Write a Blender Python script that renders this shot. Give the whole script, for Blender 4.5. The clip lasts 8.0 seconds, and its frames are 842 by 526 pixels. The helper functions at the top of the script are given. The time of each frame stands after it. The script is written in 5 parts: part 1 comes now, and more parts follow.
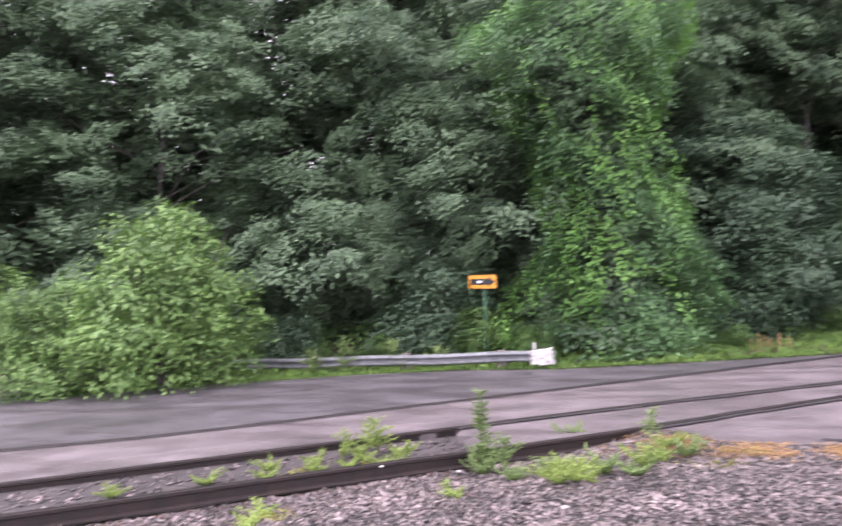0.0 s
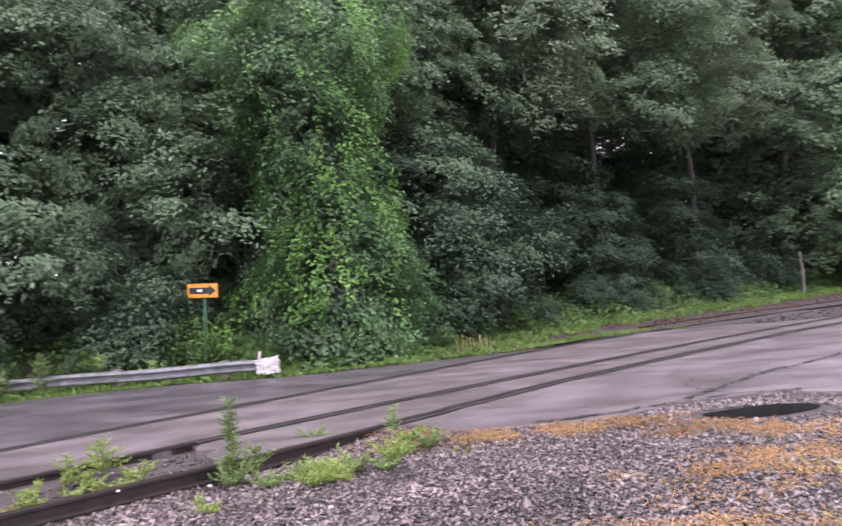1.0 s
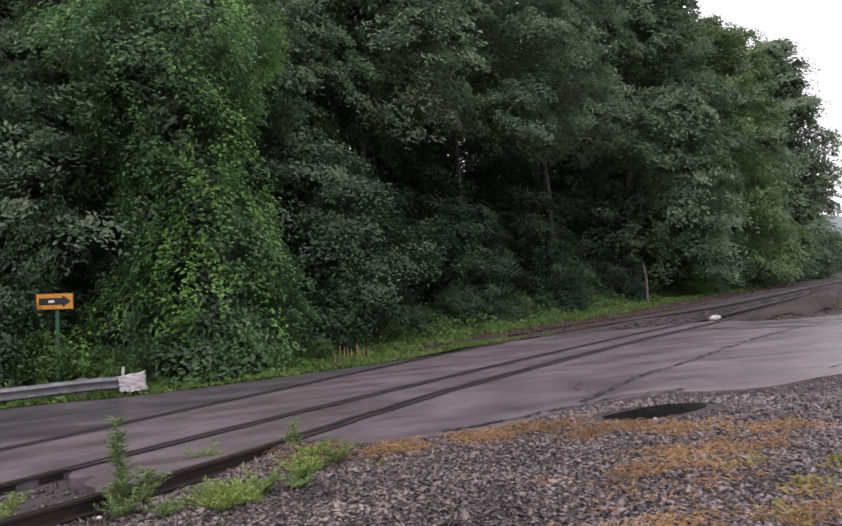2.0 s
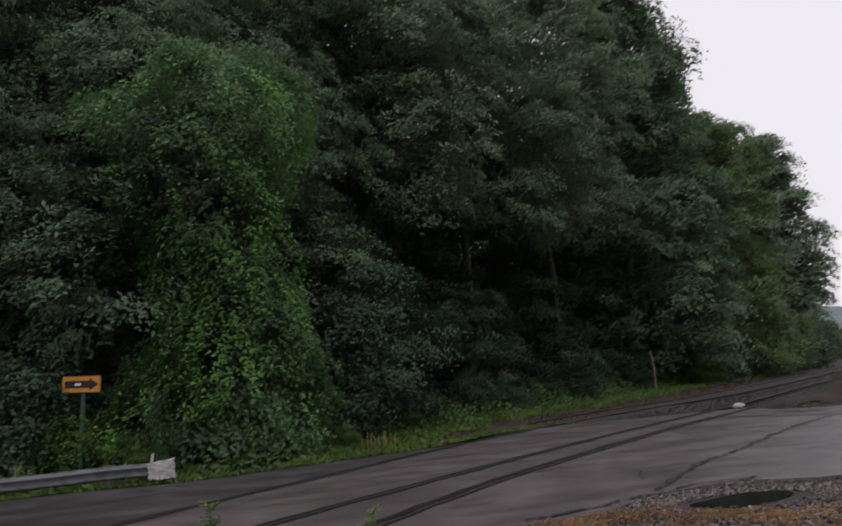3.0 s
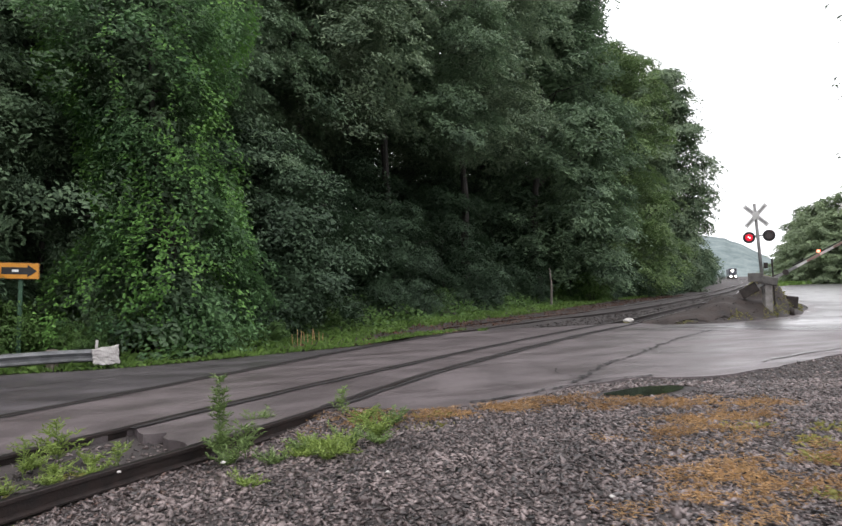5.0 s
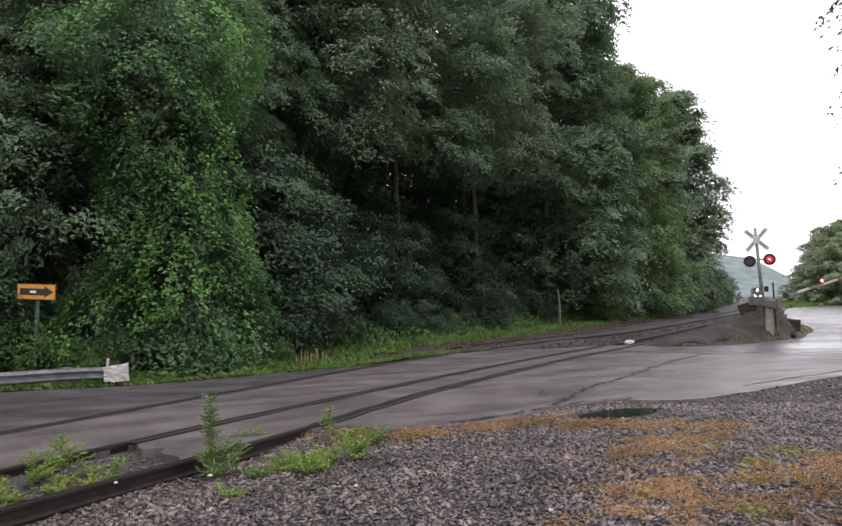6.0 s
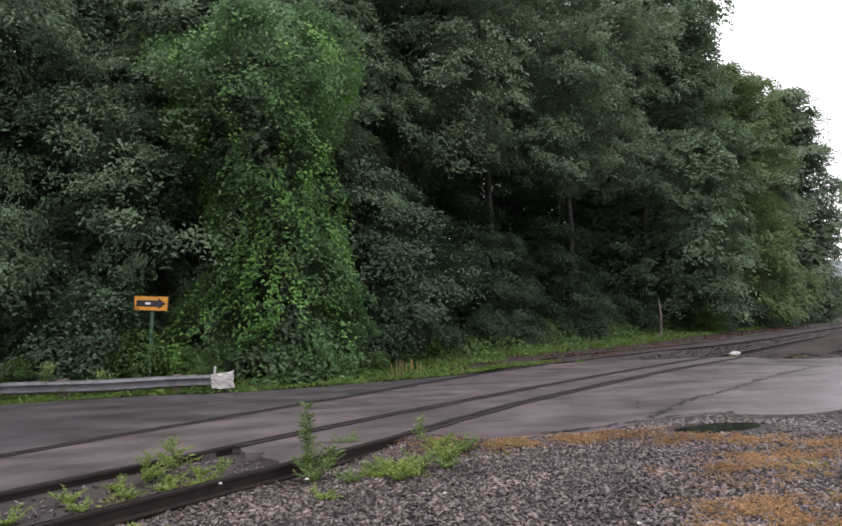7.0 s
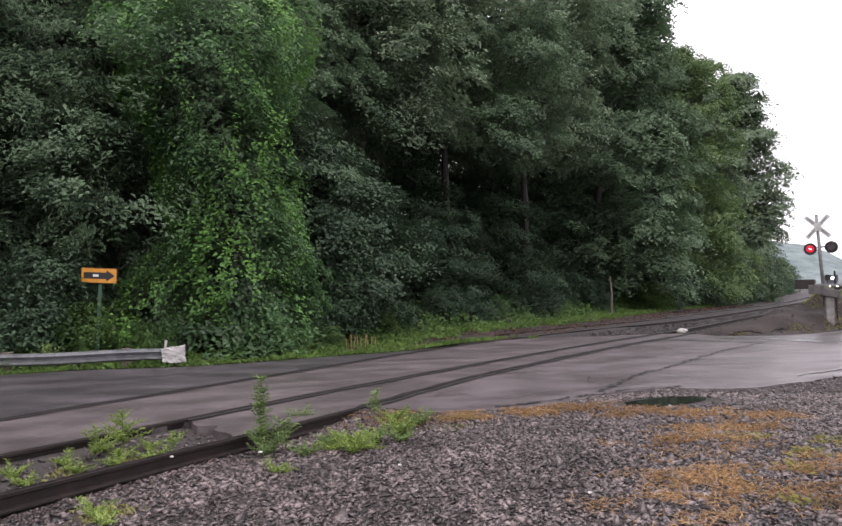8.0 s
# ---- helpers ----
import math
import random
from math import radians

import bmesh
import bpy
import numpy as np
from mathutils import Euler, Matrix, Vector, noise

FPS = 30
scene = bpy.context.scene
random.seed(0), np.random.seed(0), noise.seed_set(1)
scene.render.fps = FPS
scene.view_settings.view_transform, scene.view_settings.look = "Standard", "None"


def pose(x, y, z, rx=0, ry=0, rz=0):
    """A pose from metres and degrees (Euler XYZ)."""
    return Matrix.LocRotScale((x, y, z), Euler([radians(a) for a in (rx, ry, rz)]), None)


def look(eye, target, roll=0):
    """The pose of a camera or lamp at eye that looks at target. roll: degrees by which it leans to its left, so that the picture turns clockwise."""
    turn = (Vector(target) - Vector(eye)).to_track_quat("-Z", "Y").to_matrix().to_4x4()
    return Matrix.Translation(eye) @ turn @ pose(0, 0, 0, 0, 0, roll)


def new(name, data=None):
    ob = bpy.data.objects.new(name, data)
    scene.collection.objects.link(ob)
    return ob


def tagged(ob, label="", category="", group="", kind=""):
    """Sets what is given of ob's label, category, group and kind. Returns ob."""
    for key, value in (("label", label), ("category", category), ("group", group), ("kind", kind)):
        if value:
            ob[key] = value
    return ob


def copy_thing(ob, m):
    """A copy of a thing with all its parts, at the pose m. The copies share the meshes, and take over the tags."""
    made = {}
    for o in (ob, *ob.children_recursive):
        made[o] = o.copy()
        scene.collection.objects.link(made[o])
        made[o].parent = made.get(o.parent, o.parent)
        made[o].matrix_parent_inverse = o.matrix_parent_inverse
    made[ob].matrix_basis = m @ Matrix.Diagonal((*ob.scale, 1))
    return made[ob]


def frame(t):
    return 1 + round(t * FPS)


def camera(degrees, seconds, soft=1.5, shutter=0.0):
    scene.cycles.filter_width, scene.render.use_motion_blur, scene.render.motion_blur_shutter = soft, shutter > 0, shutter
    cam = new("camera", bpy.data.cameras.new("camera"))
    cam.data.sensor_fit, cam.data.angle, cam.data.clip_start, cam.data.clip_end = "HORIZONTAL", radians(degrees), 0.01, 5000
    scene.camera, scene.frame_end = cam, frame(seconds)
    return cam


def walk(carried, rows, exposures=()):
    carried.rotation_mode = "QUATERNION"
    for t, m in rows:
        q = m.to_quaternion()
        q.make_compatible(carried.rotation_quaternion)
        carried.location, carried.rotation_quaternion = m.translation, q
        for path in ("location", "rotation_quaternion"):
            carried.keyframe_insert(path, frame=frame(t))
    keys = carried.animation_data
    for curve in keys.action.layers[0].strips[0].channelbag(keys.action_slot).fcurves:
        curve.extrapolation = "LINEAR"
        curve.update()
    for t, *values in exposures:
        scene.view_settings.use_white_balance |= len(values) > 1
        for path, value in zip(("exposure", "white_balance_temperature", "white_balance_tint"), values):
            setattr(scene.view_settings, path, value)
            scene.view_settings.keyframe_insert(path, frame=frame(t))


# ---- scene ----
cam = camera(60.0, 8.0, soft=1.5, shutter=0.3)
PATH = [
    (0, pose(2.871, 1.130, 1.660, 92.72, 3.19, 43.69)),
    (0.1, pose(2.891, 1.062, 1.651, 93.43, 3.23, 40.36)),
    (0.3, pose(2.926, 0.940, 1.635, 94.68, 3.29, 34.44)),
    (0.5, pose(2.876, 0.865, 1.635, 93.11, 3.91, 29.93)),
    (1, pose(2.443, 0.908, 1.609, 92.13, 4.13, 20.65)),
    (1.5, pose(2.122, 1.101, 1.576, 90.97, 3.62, 11.88)),
    (1.7, pose(2.030, 1.032, 1.580, 91.54, 3.87, 9.75)),
    (2.8, pose(0.946, 1.173, 1.574, 96.61, 4.42, 9.20)),
    (3, pose(0.750, 1.013, 1.572, 99.05, 4.09, 8.21)),
    (3.5, pose(0.172, 0.971, 1.562, 100.26, 4.43, -1.36)),
    (3.7, pose(0.046, 0.878, 1.554, 99.04, 3.86, -1.41)),
    (4, pose(-0.142, 0.740, 1.542, 98.15, 2.10, -4.61)),
    (4.2, pose(-0.159, 0.542, 1.529, 96.04, 1.94, -2.52)),
    (4.5, pose(-0.185, 0.245, 1.510, 95.46, 1.60, 0.10)),
    (5, pose(0.005, -0.024, 1.524, 91.55, 1.33, 0.02)),
    (5.2, pose(0.149, -0.345, 1.545, 93.09, 1.20, 0.47)),
    (6.3, pose(0.599, -0.737, 1.667, 92.90, 0.52, 2.44)),
    (6.5, pose(0.688, -0.802, 1.673, 94.48, 0.42, 5.05)),
    (7, pose(0.565, -0.804, 1.655, 93.83, 1.03, 8.95)),
    (7.5, pose(0.544, -0.695, 1.639, 92.25, 0.89, 7.19)),
    (8, pose(0.538, -0.768, 1.621, 91.95, 0.50, 5.39)),
]
EXPOSURES = [(0.0, 1.6, 6250, 33), (0.5, 1.57, 6250, 34), (1.0, 1.28, 6250, 34), (1.5, 0.68, 6350, 33), (1.7, 0.47, 6400, 30), (2.8, -0.74, 6500, 20), (3.0, -0.92, 6500, 19), (3.5, -0.8, 6500, 18), (4.0, -0.15, 6500, 14), (4.5, 0.15, 6500, 14), (5.0, 0.26, 6500, 15), (6.3, 0.14, 6500, 18), (8.0, 0.3, 6500, 22)]
walk(cam, PATH, EXPOSURES)

# ---- light: an overcast sky ----
world = bpy.data.worlds.new("overcast_sky")
scene.world = world
world.use_nodes = True
wn, wl = world.node_tree.nodes, world.node_tree.links
sky = wn.new("ShaderNodeTexSky")
sky.sky_type, sky.sun_disc = "NISHITA", False
sky.sun_elevation, sky.sun_rotation = radians(76), radians(204)
sky.air_density, sky.dust_density, sky.ozone_density = 1.0, 6.0, 1.0
grey = wn.new("ShaderNodeHueSaturation")
grey.inputs["Saturation"].default_value = 0.12
wl.new(sky.outputs["Color"], grey.inputs["Color"])
cloud = wn.new("ShaderNodeMix")
cloud.data_type = "RGBA"
cloud.inputs["Factor"].default_value = 0.8
cloud.inputs["B"].default_value = (9.6, 9.8, 10.0, 1)
wl.new(grey.outputs["Color"], cloud.inputs["A"])
wl.new(cloud.outputs["Result"], wn["Background"].inputs["Color"])
wn["Background"].inputs["Strength"].default_value = 0.19
sun = new("sun", bpy.data.lights.new("sun", "SUN"))
sun.data.energy, sun.data.angle, sun.data.color = 0.6, radians(40), (1.0, 0.98, 0.95)
sun.matrix_world = look((0, 0, 40), (4, 9, 0))


# ---- materials ----
def material(name, dark, light, scale=6.0, fine=60.0, rough=(0.6, 0.9), metal=0.0, bump=0.3, spec=0.5, random_by="", vary=(0.6, 1.4), depth=0.02, spread=0.25):
    """A surface of two colours mixed at two scales, with relief; random_by 'object' or 'island' varies the pieces."""
    m = bpy.data.materials.new(name)
    m.use_nodes = True
    n, l = m.node_tree.nodes, m.node_tree.links
    b = n["Principled BSDF"]
    co = n.new("ShaderNodeNewGeometry") if random_by != "object" else n.new("ShaderNodeTexCoord")
    place = co.outputs["Position"] if random_by != "object" else co.outputs["Object"]
    big, small = n.new("ShaderNodeTexNoise"), n.new("ShaderNodeTexNoise")
    for node, s in ((big, scale), (small, fine)):
        node.inputs["Scale"].default_value, node.inputs["Detail"].default_value = s, 4
        l.new(place, node.inputs["Vector"])
    add = n.new("ShaderNodeMath")
    add.operation = "MULTIPLY_ADD"
    l.new(small.outputs["Fac"], add.inputs[0])
    add.inputs[1].default_value = 0.5
    l.new(big.outputs["Fac"], add.inputs[2])
    ramp = n.new("ShaderNodeValToRGB")
    ramp.color_ramp.elements[0].position, ramp.color_ramp.elements[1].position = 0.75 - spread, 0.75 + spread
    ramp.color_ramp.elements[0].color, ramp.color_ramp.elements[1].color = (*dark, 1), (*light, 1)
    l.new(add.outputs[0], ramp.inputs["Fac"])
    colour = ramp.outputs["Color"]
    if random_by:
        src = n.new("ShaderNodeObjectInfo").outputs["Random"] if random_by == "object" else n.new("ShaderNodeNewGeometry").outputs["Random Per Island"]
        hsv = n.new("ShaderNodeHueSaturation")
        rng = n.new("ShaderNodeMapRange")
        rng.inputs["To Min"].default_value, rng.inputs["To Max"].default_value = vary
        l.new(src, rng.inputs["Value"])
        l.new(rng.outputs[0], hsv.inputs["Value"])
        l.new(colour, hsv.inputs["Color"])
        colour = hsv.outputs["Color"]
    l.new(colour, b.inputs["Base Color"])
    rr = n.new("ShaderNodeMapRange")
    rr.inputs["To Min"].default_value, rr.inputs["To Max"].default_value = rough
    l.new(big.outputs["Fac"], rr.inputs["Value"])
    l.new(rr.outputs[0], b.inputs["Roughness"])
    b.inputs["Metallic"].default_value = metal
    b.inputs["Specular IOR Level"].default_value = spec
    if bump:
        bp = n.new("ShaderNodeBump")
        bp.inputs["Strength"].default_value, bp.inputs["Distance"].default_value = bump, depth
        l.new(add.outputs[0], bp.inputs["Height"])
        l.new(bp.outputs[0], b.inputs["Normal"])
    return m


def leaf_material(name, dark, light, gloss=0.45, through_light=0.25):
    """Leaves: every leaf its own shade, patches of hue over the crown, some light let through."""
    m = bpy.data.materials.new(name)
    m.use_nodes = True
    n, l = m.node_tree.nodes, m.node_tree.links
    b, out = n["Principled BSDF"], n["Material Output"]
    geo = n.new("ShaderNodeNewGeometry")
    tex = n.new("ShaderNodeTexNoise")
    tex.inputs["Scale"].default_value = 0.7
    tex.inputs["Detail"].default_value = 4
    l.new(geo.outputs["Position"], tex.inputs["Vector"])
    mix = n.new("ShaderNodeMath")
    mix.operation = "MULTIPLY_ADD"
    l.new(geo.outputs["Random Per Island"], mix.inputs[0])
    mix.inputs[1].default_value = 0.36
    l.new(tex.outputs["Fac"], mix.inputs[2])
    ramp = n.new("ShaderNodeValToRGB")
    ramp.color_ramp.elements[0].position, ramp.color_ramp.elements[1].position = 0.38, 0.92
    ramp.color_ramp.elements[0].color, ramp.color_ramp.elements[1].color = (*dark, 1), (*light, 1)
    l.new(mix.outputs[0], ramp.inputs["Fac"])
    l.new(ramp.outputs["Color"], b.inputs["Base Color"])
    b.inputs["Roughness"].default_value = gloss
    b.inputs["Specular IOR Level"].default_value = 0.3
    tr = n.new("ShaderNodeBsdfTranslucent")
    l.new(ramp.outputs["Color"], tr.inputs["Color"])
    sh = n.new("ShaderNodeMixShader")
    sh.inputs[0].default_value = through_light
    l.new(b.outputs[0], sh.inputs[1])
    l.new(tr.outputs[0], sh.inputs[2])
    l.new(sh.outputs[0], out.inputs["Surface"])
    return m


def glow(name, colour, strength):
    m = bpy.data.materials.new(name)
    m.use_nodes = True
    b = m.node_tree.nodes["Principled BSDF"]
    b.inputs["Base Color"].default_value = (*colour, 1)
    b.inputs["Emission Color"].default_value = (*colour, 1)
    b.inputs["Emission Strength"].default_value = strength
    return m


LEAF_DARK = leaf_material("woodland_leaf", (0.05, 0.086, 0.052), (0.172, 0.258, 0.142), 0.6, 0.38)
# darker copy of the woodland leaf: shade of low growth put into its colour
LEAF_DEEP = leaf_material("shaded_leaf", (0.023, 0.044, 0.026), (0.073, 0.126, 0.066), 0.6, 0.22)
LEAF_VINE = leaf_material("vine_leaf", (0.045, 0.1, 0.045), (0.145, 0.27, 0.105), 0.5, 0.38)
LEAF_SHOOT = leaf_material("young_vine_leaf", (0.06, 0.155, 0.035), (0.17, 0.34, 0.08), 0.5, 0.35)
# woodland leaf made paler and greyer, as haze would show it
LEAF_PALE = leaf_material("haze_greyed_leaf", (0.08, 0.125, 0.08), (0.24, 0.32, 0.19), 0.6, 0.36)
LEAF_LIME = leaf_material("bright_bush_leaf", (0.055, 0.11, 0.032), (0.19, 0.32, 0.09))
LEAF_WARM = leaf_material("yellowish_leaf", (0.06, 0.108, 0.042), (0.19, 0.28, 0.105), 0.5, 0.36)
LEAF_LOW = leaf_material("undergrowth_leaf", (0.034, 0.074, 0.02), (0.13, 0.235, 0.062))
# lightened past true leaf tone to stand for haze over the far trees
LEAF_FAR = leaf_material("haze_paled_leaf", (0.12, 0.165, 0.1), (0.28, 0.36, 0.2), 0.7)
BARK = material("bark", (0.016, 0.014, 0.012), (0.05, 0.043, 0.036), 3, 30, bump=0.8)
DIRT = material("wet_dirt", (0.011, 0.0075, 0.006), (0.042, 0.029, 0.023), 2, 25, (0.7, 0.95), bump=0.8, depth=0.03)
STONE = material("crushed_stone", (0.023, 0.0175, 0.0165), (0.112, 0.09, 0.085), 1.2, 60, (0.22, 0.42), bump=0.3, random_by="island", vary=(0.05, 2.9))
STAINED = material("rust_stained_stone", (0.026, 0.015, 0.012), (0.1, 0.062, 0.048), 1.2, 60, (0.28, 0.5), bump=0.4, random_by="island", vary=(0.2, 2.2))
RUST = material("rusted_rail", (0.006, 0.0042, 0.004), (0.026, 0.015, 0.012), 8, 70, (0.5, 0.85), 0.3, 0.5)
RUNNING = material("worn_rail_head", (0.01, 0.008, 0.008), (0.034, 0.028, 0.028), 6, 60, (0.3, 0.55), 0.6, 0.2)
# lighter copy of the rail head: sky shine put into the base colour
HEAD_SHINE = material("wet_rail_head_shine", (0.13, 0.125, 0.125), (0.28, 0.27, 0.27), 6, 60, (0.3, 0.42), 0.9, 0.05)
SOOTY = material("oily_ballast", (0.008, 0.006, 0.005), (0.036, 0.027, 0.023), 1.2, 60, (0.4, 0.7), bump=0.4, random_by="island", vary=(0.2, 2.2))
TIE = material("weathered_tie", (0.013, 0.011, 0.01), (0.05, 0.041, 0.036), 4, 40, bump=0.8)


def asphalt(name, dark, light, wet):
    """Worn road with damp patches that shine, and long worn streaks."""
    m = material(name, dark, light, 1.3, 70, (0.5, 0.8), 0, 0.7, 0.5, depth=0.012, spread=0.25)
    n, l = m.node_tree.nodes, m.node_tree.links
    b = n["Principled BSDF"]
    geo = n.new("ShaderNodeNewGeometry")
    mp = n.new("ShaderNodeMapping")
    mp.vector_type = "TEXTURE"
    mp.inputs["Rotation"].default_value = (0, 0, radians(24))
    mp.inputs["Scale"].default_value = (2.2, 0.7, 1)
    l.new(geo.outputs["Position"], mp.inputs["Vector"])
    t = n.new("ShaderNodeTexNoise")
    t.inputs["Scale"].default_value, t.inputs["Detail"].default_value = 1.0, 5
    l.new(mp.outputs[0], t.inputs["Vector"])
    r = n.new("ShaderNodeMapRange")
    r.inputs["From Min"].default_value, r.inputs["From Max"].default_value = 0.35, 0.68
    r.inputs["To Min"].default_value, r.inputs["To Max"].default_value = wet
    l.new(t.outputs["Fac"], r.inputs["Value"])
    l.new(r.outputs[0], b.inputs["Roughness"])
    # long dark stains and small patches in the colour
    spot = n.new("ShaderNodeTexNoise")
    spot.inputs["Scale"].default_value, spot.inputs["Detail"].default_value = 11.0, 8
    l.new(geo.outputs["Position"], spot.inputs["Vector"])
    both = n.new("ShaderNodeMath")
    both.operation = "MULTIPLY_ADD"
    l.new(spot.outputs["Fac"], both.inputs[0])
    both.inputs[1].default_value = 0.9
    l.new(t.outputs["Fac"], both.inputs[2])
    tone = n.new("ShaderNodeMapRange")
    tone.inputs["From Min"].default_value, tone.inputs["From Max"].default_value = 0.68, 1.22
    tone.inputs["To Min"].default_value, tone.inputs["To Max"].default_value = 0.76, 1.2
    l.new(both.outputs[0], tone.inputs["Value"])
    hsv = n.new("ShaderNodeHueSaturation")
    l.new(tone.outputs[0], hsv.inputs["Value"])
    l.new(b.inputs["Base Color"].links[0].from_socket, hsv.inputs["Color"])
    l.new(hsv.outputs["Color"], b.inputs["Base Color"])
    return m


ROAD = asphalt("damp_asphalt", (0.066, 0.055, 0.056), (0.138, 0.116, 0.118), (0.32, 0.55))


# ---- helpers for building ----
def mesh_object(name, verts, faces, mat, parent=None, label="", smooth=False):
    me = bpy.data.meshes.new(name)
    me.from_pydata([tuple(v) for v in verts], [], faces)
    me.materials.append(mat)
    if smooth:
        me.polygons.foreach_set("use_smooth", [True] * len(me.polygons))
    ob = new(name, me)
    if parent:
        ob.parent = parent
    if label:
        tagged(ob, label)
    return ob


def part(name, bm, mat, parent=None, label="", smooth=False):
    """Links a bmesh as one mesh object under a thing or a part."""
    me = bpy.data.meshes.new(name)
    bm.normal_update()
    bm.to_mesh(me)
    bm.free()
    me.materials.append(mat)
    if smooth:
        me.polygons.foreach_set("use_smooth", [True] * len(me.polygons))
    ob = new(name, me)
    if parent:
        ob.parent = parent
    if label:
        tagged(ob, label)
    return ob


def box(bm, size, m=Matrix(), bevel=0.0):
    made = bmesh.ops.create_cube(bm, size=1.0, matrix=m @ Matrix.Diagonal((*size, 1)))
    if bevel:
        edges = list({e for v in made["verts"] for e in v.link_edges})
        bmesh.ops.bevel(bm, geom=edges, offset=bevel, segments=2, affect="EDGES", profile=0.5)
    return bm


def rod(bm, a, b, r1, r2=None, seg=10):
    a, b = Vector(a), Vector(b)
    m = Matrix.Translation((a + b) / 2) @ (b - a).to_track_quat("Z", "Y").to_matrix().to_4x4()
    bmesh.ops.create_cone(bm, cap_ends=True, segments=seg, radius1=r1, radius2=r1 if r2 is None else r2, depth=(b - a).length, matrix=m)
    return bm


def smooth_line(points, step=0.5):
    """A smooth polyline through 2D points (Catmull-Rom)."""
    p = np.array(points, float)
    p = np.vstack([2 * p[0] - p[1], p, 2 * p[-1] - p[-2]])
    out = []
    for i in range(1, len(p) - 2):
        n = max(2, int(np.linalg.norm(p[i + 1] - p[i]) / step))
        for k in range(n):
            t = k / n
            out.append(0.5 * (2 * p[i] + (p[i + 1] - p[i - 1]) * t + (2 * p[i - 1] - 5 * p[i] + 4 * p[i + 1] - p[i + 2]) * t * t + (3 * p[i] - p[i - 1] - 3 * p[i + 1] + p[i + 2]) * t ** 3))
    out.append(p[-2])
    return np.array(out)


def inside(poly, x, y):
    """Which points lie in a polygon."""
    poly, x, y = np.asarray(poly), np.asarray(x), np.asarray(y)
    res = np.zeros(x.shape, bool)
    j = len(poly) - 1
    for i in range(len(poly)):
        a, b = poly[i], poly[j]
        hit = ((a[1] > y) != (b[1] > y)) & (x < (b[0] - a[0]) * (y - a[1]) / (b[1] - a[1] + 1e-12) + a[0])
        res ^= hit
        j = i
    return res


def edge_distance(line, x, y):
    """Distance to a polyline."""
    best = np.full(np.shape(x), 1e9)
    for a, b in zip(line[:-1], line[1:]):
        d = b - a
        t = np.clip(((x - a[0]) * d[0] + (y - a[1]) * d[1]) / (d @ d), 0, 1)
        best = np.minimum(best, np.hypot(x - a[0] - t * d[0], y - a[1] - t * d[1]))
    return best


# ---- plan ----
RAIL_N = smooth_line([(-9.0, -7.3), (-5.4, 0.4), (-2.88, 5.68), (-2.1, 7.18), (-1.2, 9.1), (0.0, 12.0), (2.2, 16.2), (4.6, 20.4), (6.9, 24.0), (12.1, 33.2), (21.0, 48.8), (34.0, 75.0), (70.0, 152.0), (101.0, 222.0), (126.0, 293.0), (164.0, 415.0)])
RAIL_F = smooth_line([(-10.3, -6.7), (-6.7, 1.0), (-4.15, 6.3), (-3.5, 7.6), (-2.45, 9.8), (-0.85, 12.8), (1.1, 16.3), (3.05, 19.6), (5.4, 23.4), (7.8, 27.2), (14.6, 39.3), (22.3, 52.5), (33.0, 75.5), (68.7, 152.6), (99.7, 222.6), (124.7, 293.5), (162.7, 415.5)])
RAIL_3 = smooth_line([(-13.0, -5.8), (-9.2, 1.8), (-6.75, 5.6), (-5.2, 9.0), (-3.6, 12.6), (-1.2, 18.0), (1.0, 22.1), (4.1, 26.9), (9.1, 33.8), (16.8, 47.0), (31.6, 74.6), (69.0, 153.4), (96.9, 224.0), (121.0, 295.0), (159.0, 417.0)])
RAIL_4 = smooth_line([(0.7, 24.2), (1.6, 25.7), (3.2, 28.2), (8.3, 35.3), (16.0, 48.6), (30.4, 75.3), (67.8, 154.0), (95.6, 224.6), (119.7, 295.5), (157.7, 417.5)])

ROAD_NEAR = smooth_line([(-2.3, 7.1), (-1.4, 8.7), (-0.95, 9.2), (-0.3, 8.85), (0.4, 9.0), (1.5, 9.6), (2.1, 10.5), (2.7, 10.9), (3.4, 11.3), (4.3, 11.2), (5.9, 12.2), (8.8, 14.6), (13.0, 17.6), (22.0, 26.0), (34.0, 42.0), (50.0, 63.0), (66.0, 77.0), (95.0, 88.0), (150.0, 95.0)], 0.35)
ROAD_FAR = smooth_line([(-22.0, -2.0), (-16.0, 3.5), (-12.9, 7.6), (-10.4, 11.2), (-8.0, 13.3), (-5.9, 14.1), (-4.2, 15.5), (-2.8, 16.8), (-1.2, 18.4), (1.0, 22.0), (4.9, 24.0), (7.0, 24.8), (7.9, 23.6), (9.4, 23.6), (11.6, 24.9), (14.9, 28.7), (18.4, 35.0), (22.8, 46.4), (28.8, 60.4), (43.2, 89.0), (53.0, 102.0), (62.0, 107.0), (90.0, 106.0), (150.0, 108.0)], 0.35)
ROAD_LEFT = smooth_line([(-18.0, -9.0), (-8.3, -2.2), (-6.5, 1.5), (-4.4, 6.1), (-3.75, 7.4), (-3.4, 7.7), (-3.25, 8.05), (-3.0, 7.75), (-2.8, 7.8), (-2.6, 7.45), (-2.3, 7.1)], 0.12)
ROAD_POLY = np.vstack([ROAD_LEFT[:-1], ROAD_NEAR, ROAD_FAR[::-1]])
MAST = Vector((12.33, 26.25, 0.44))
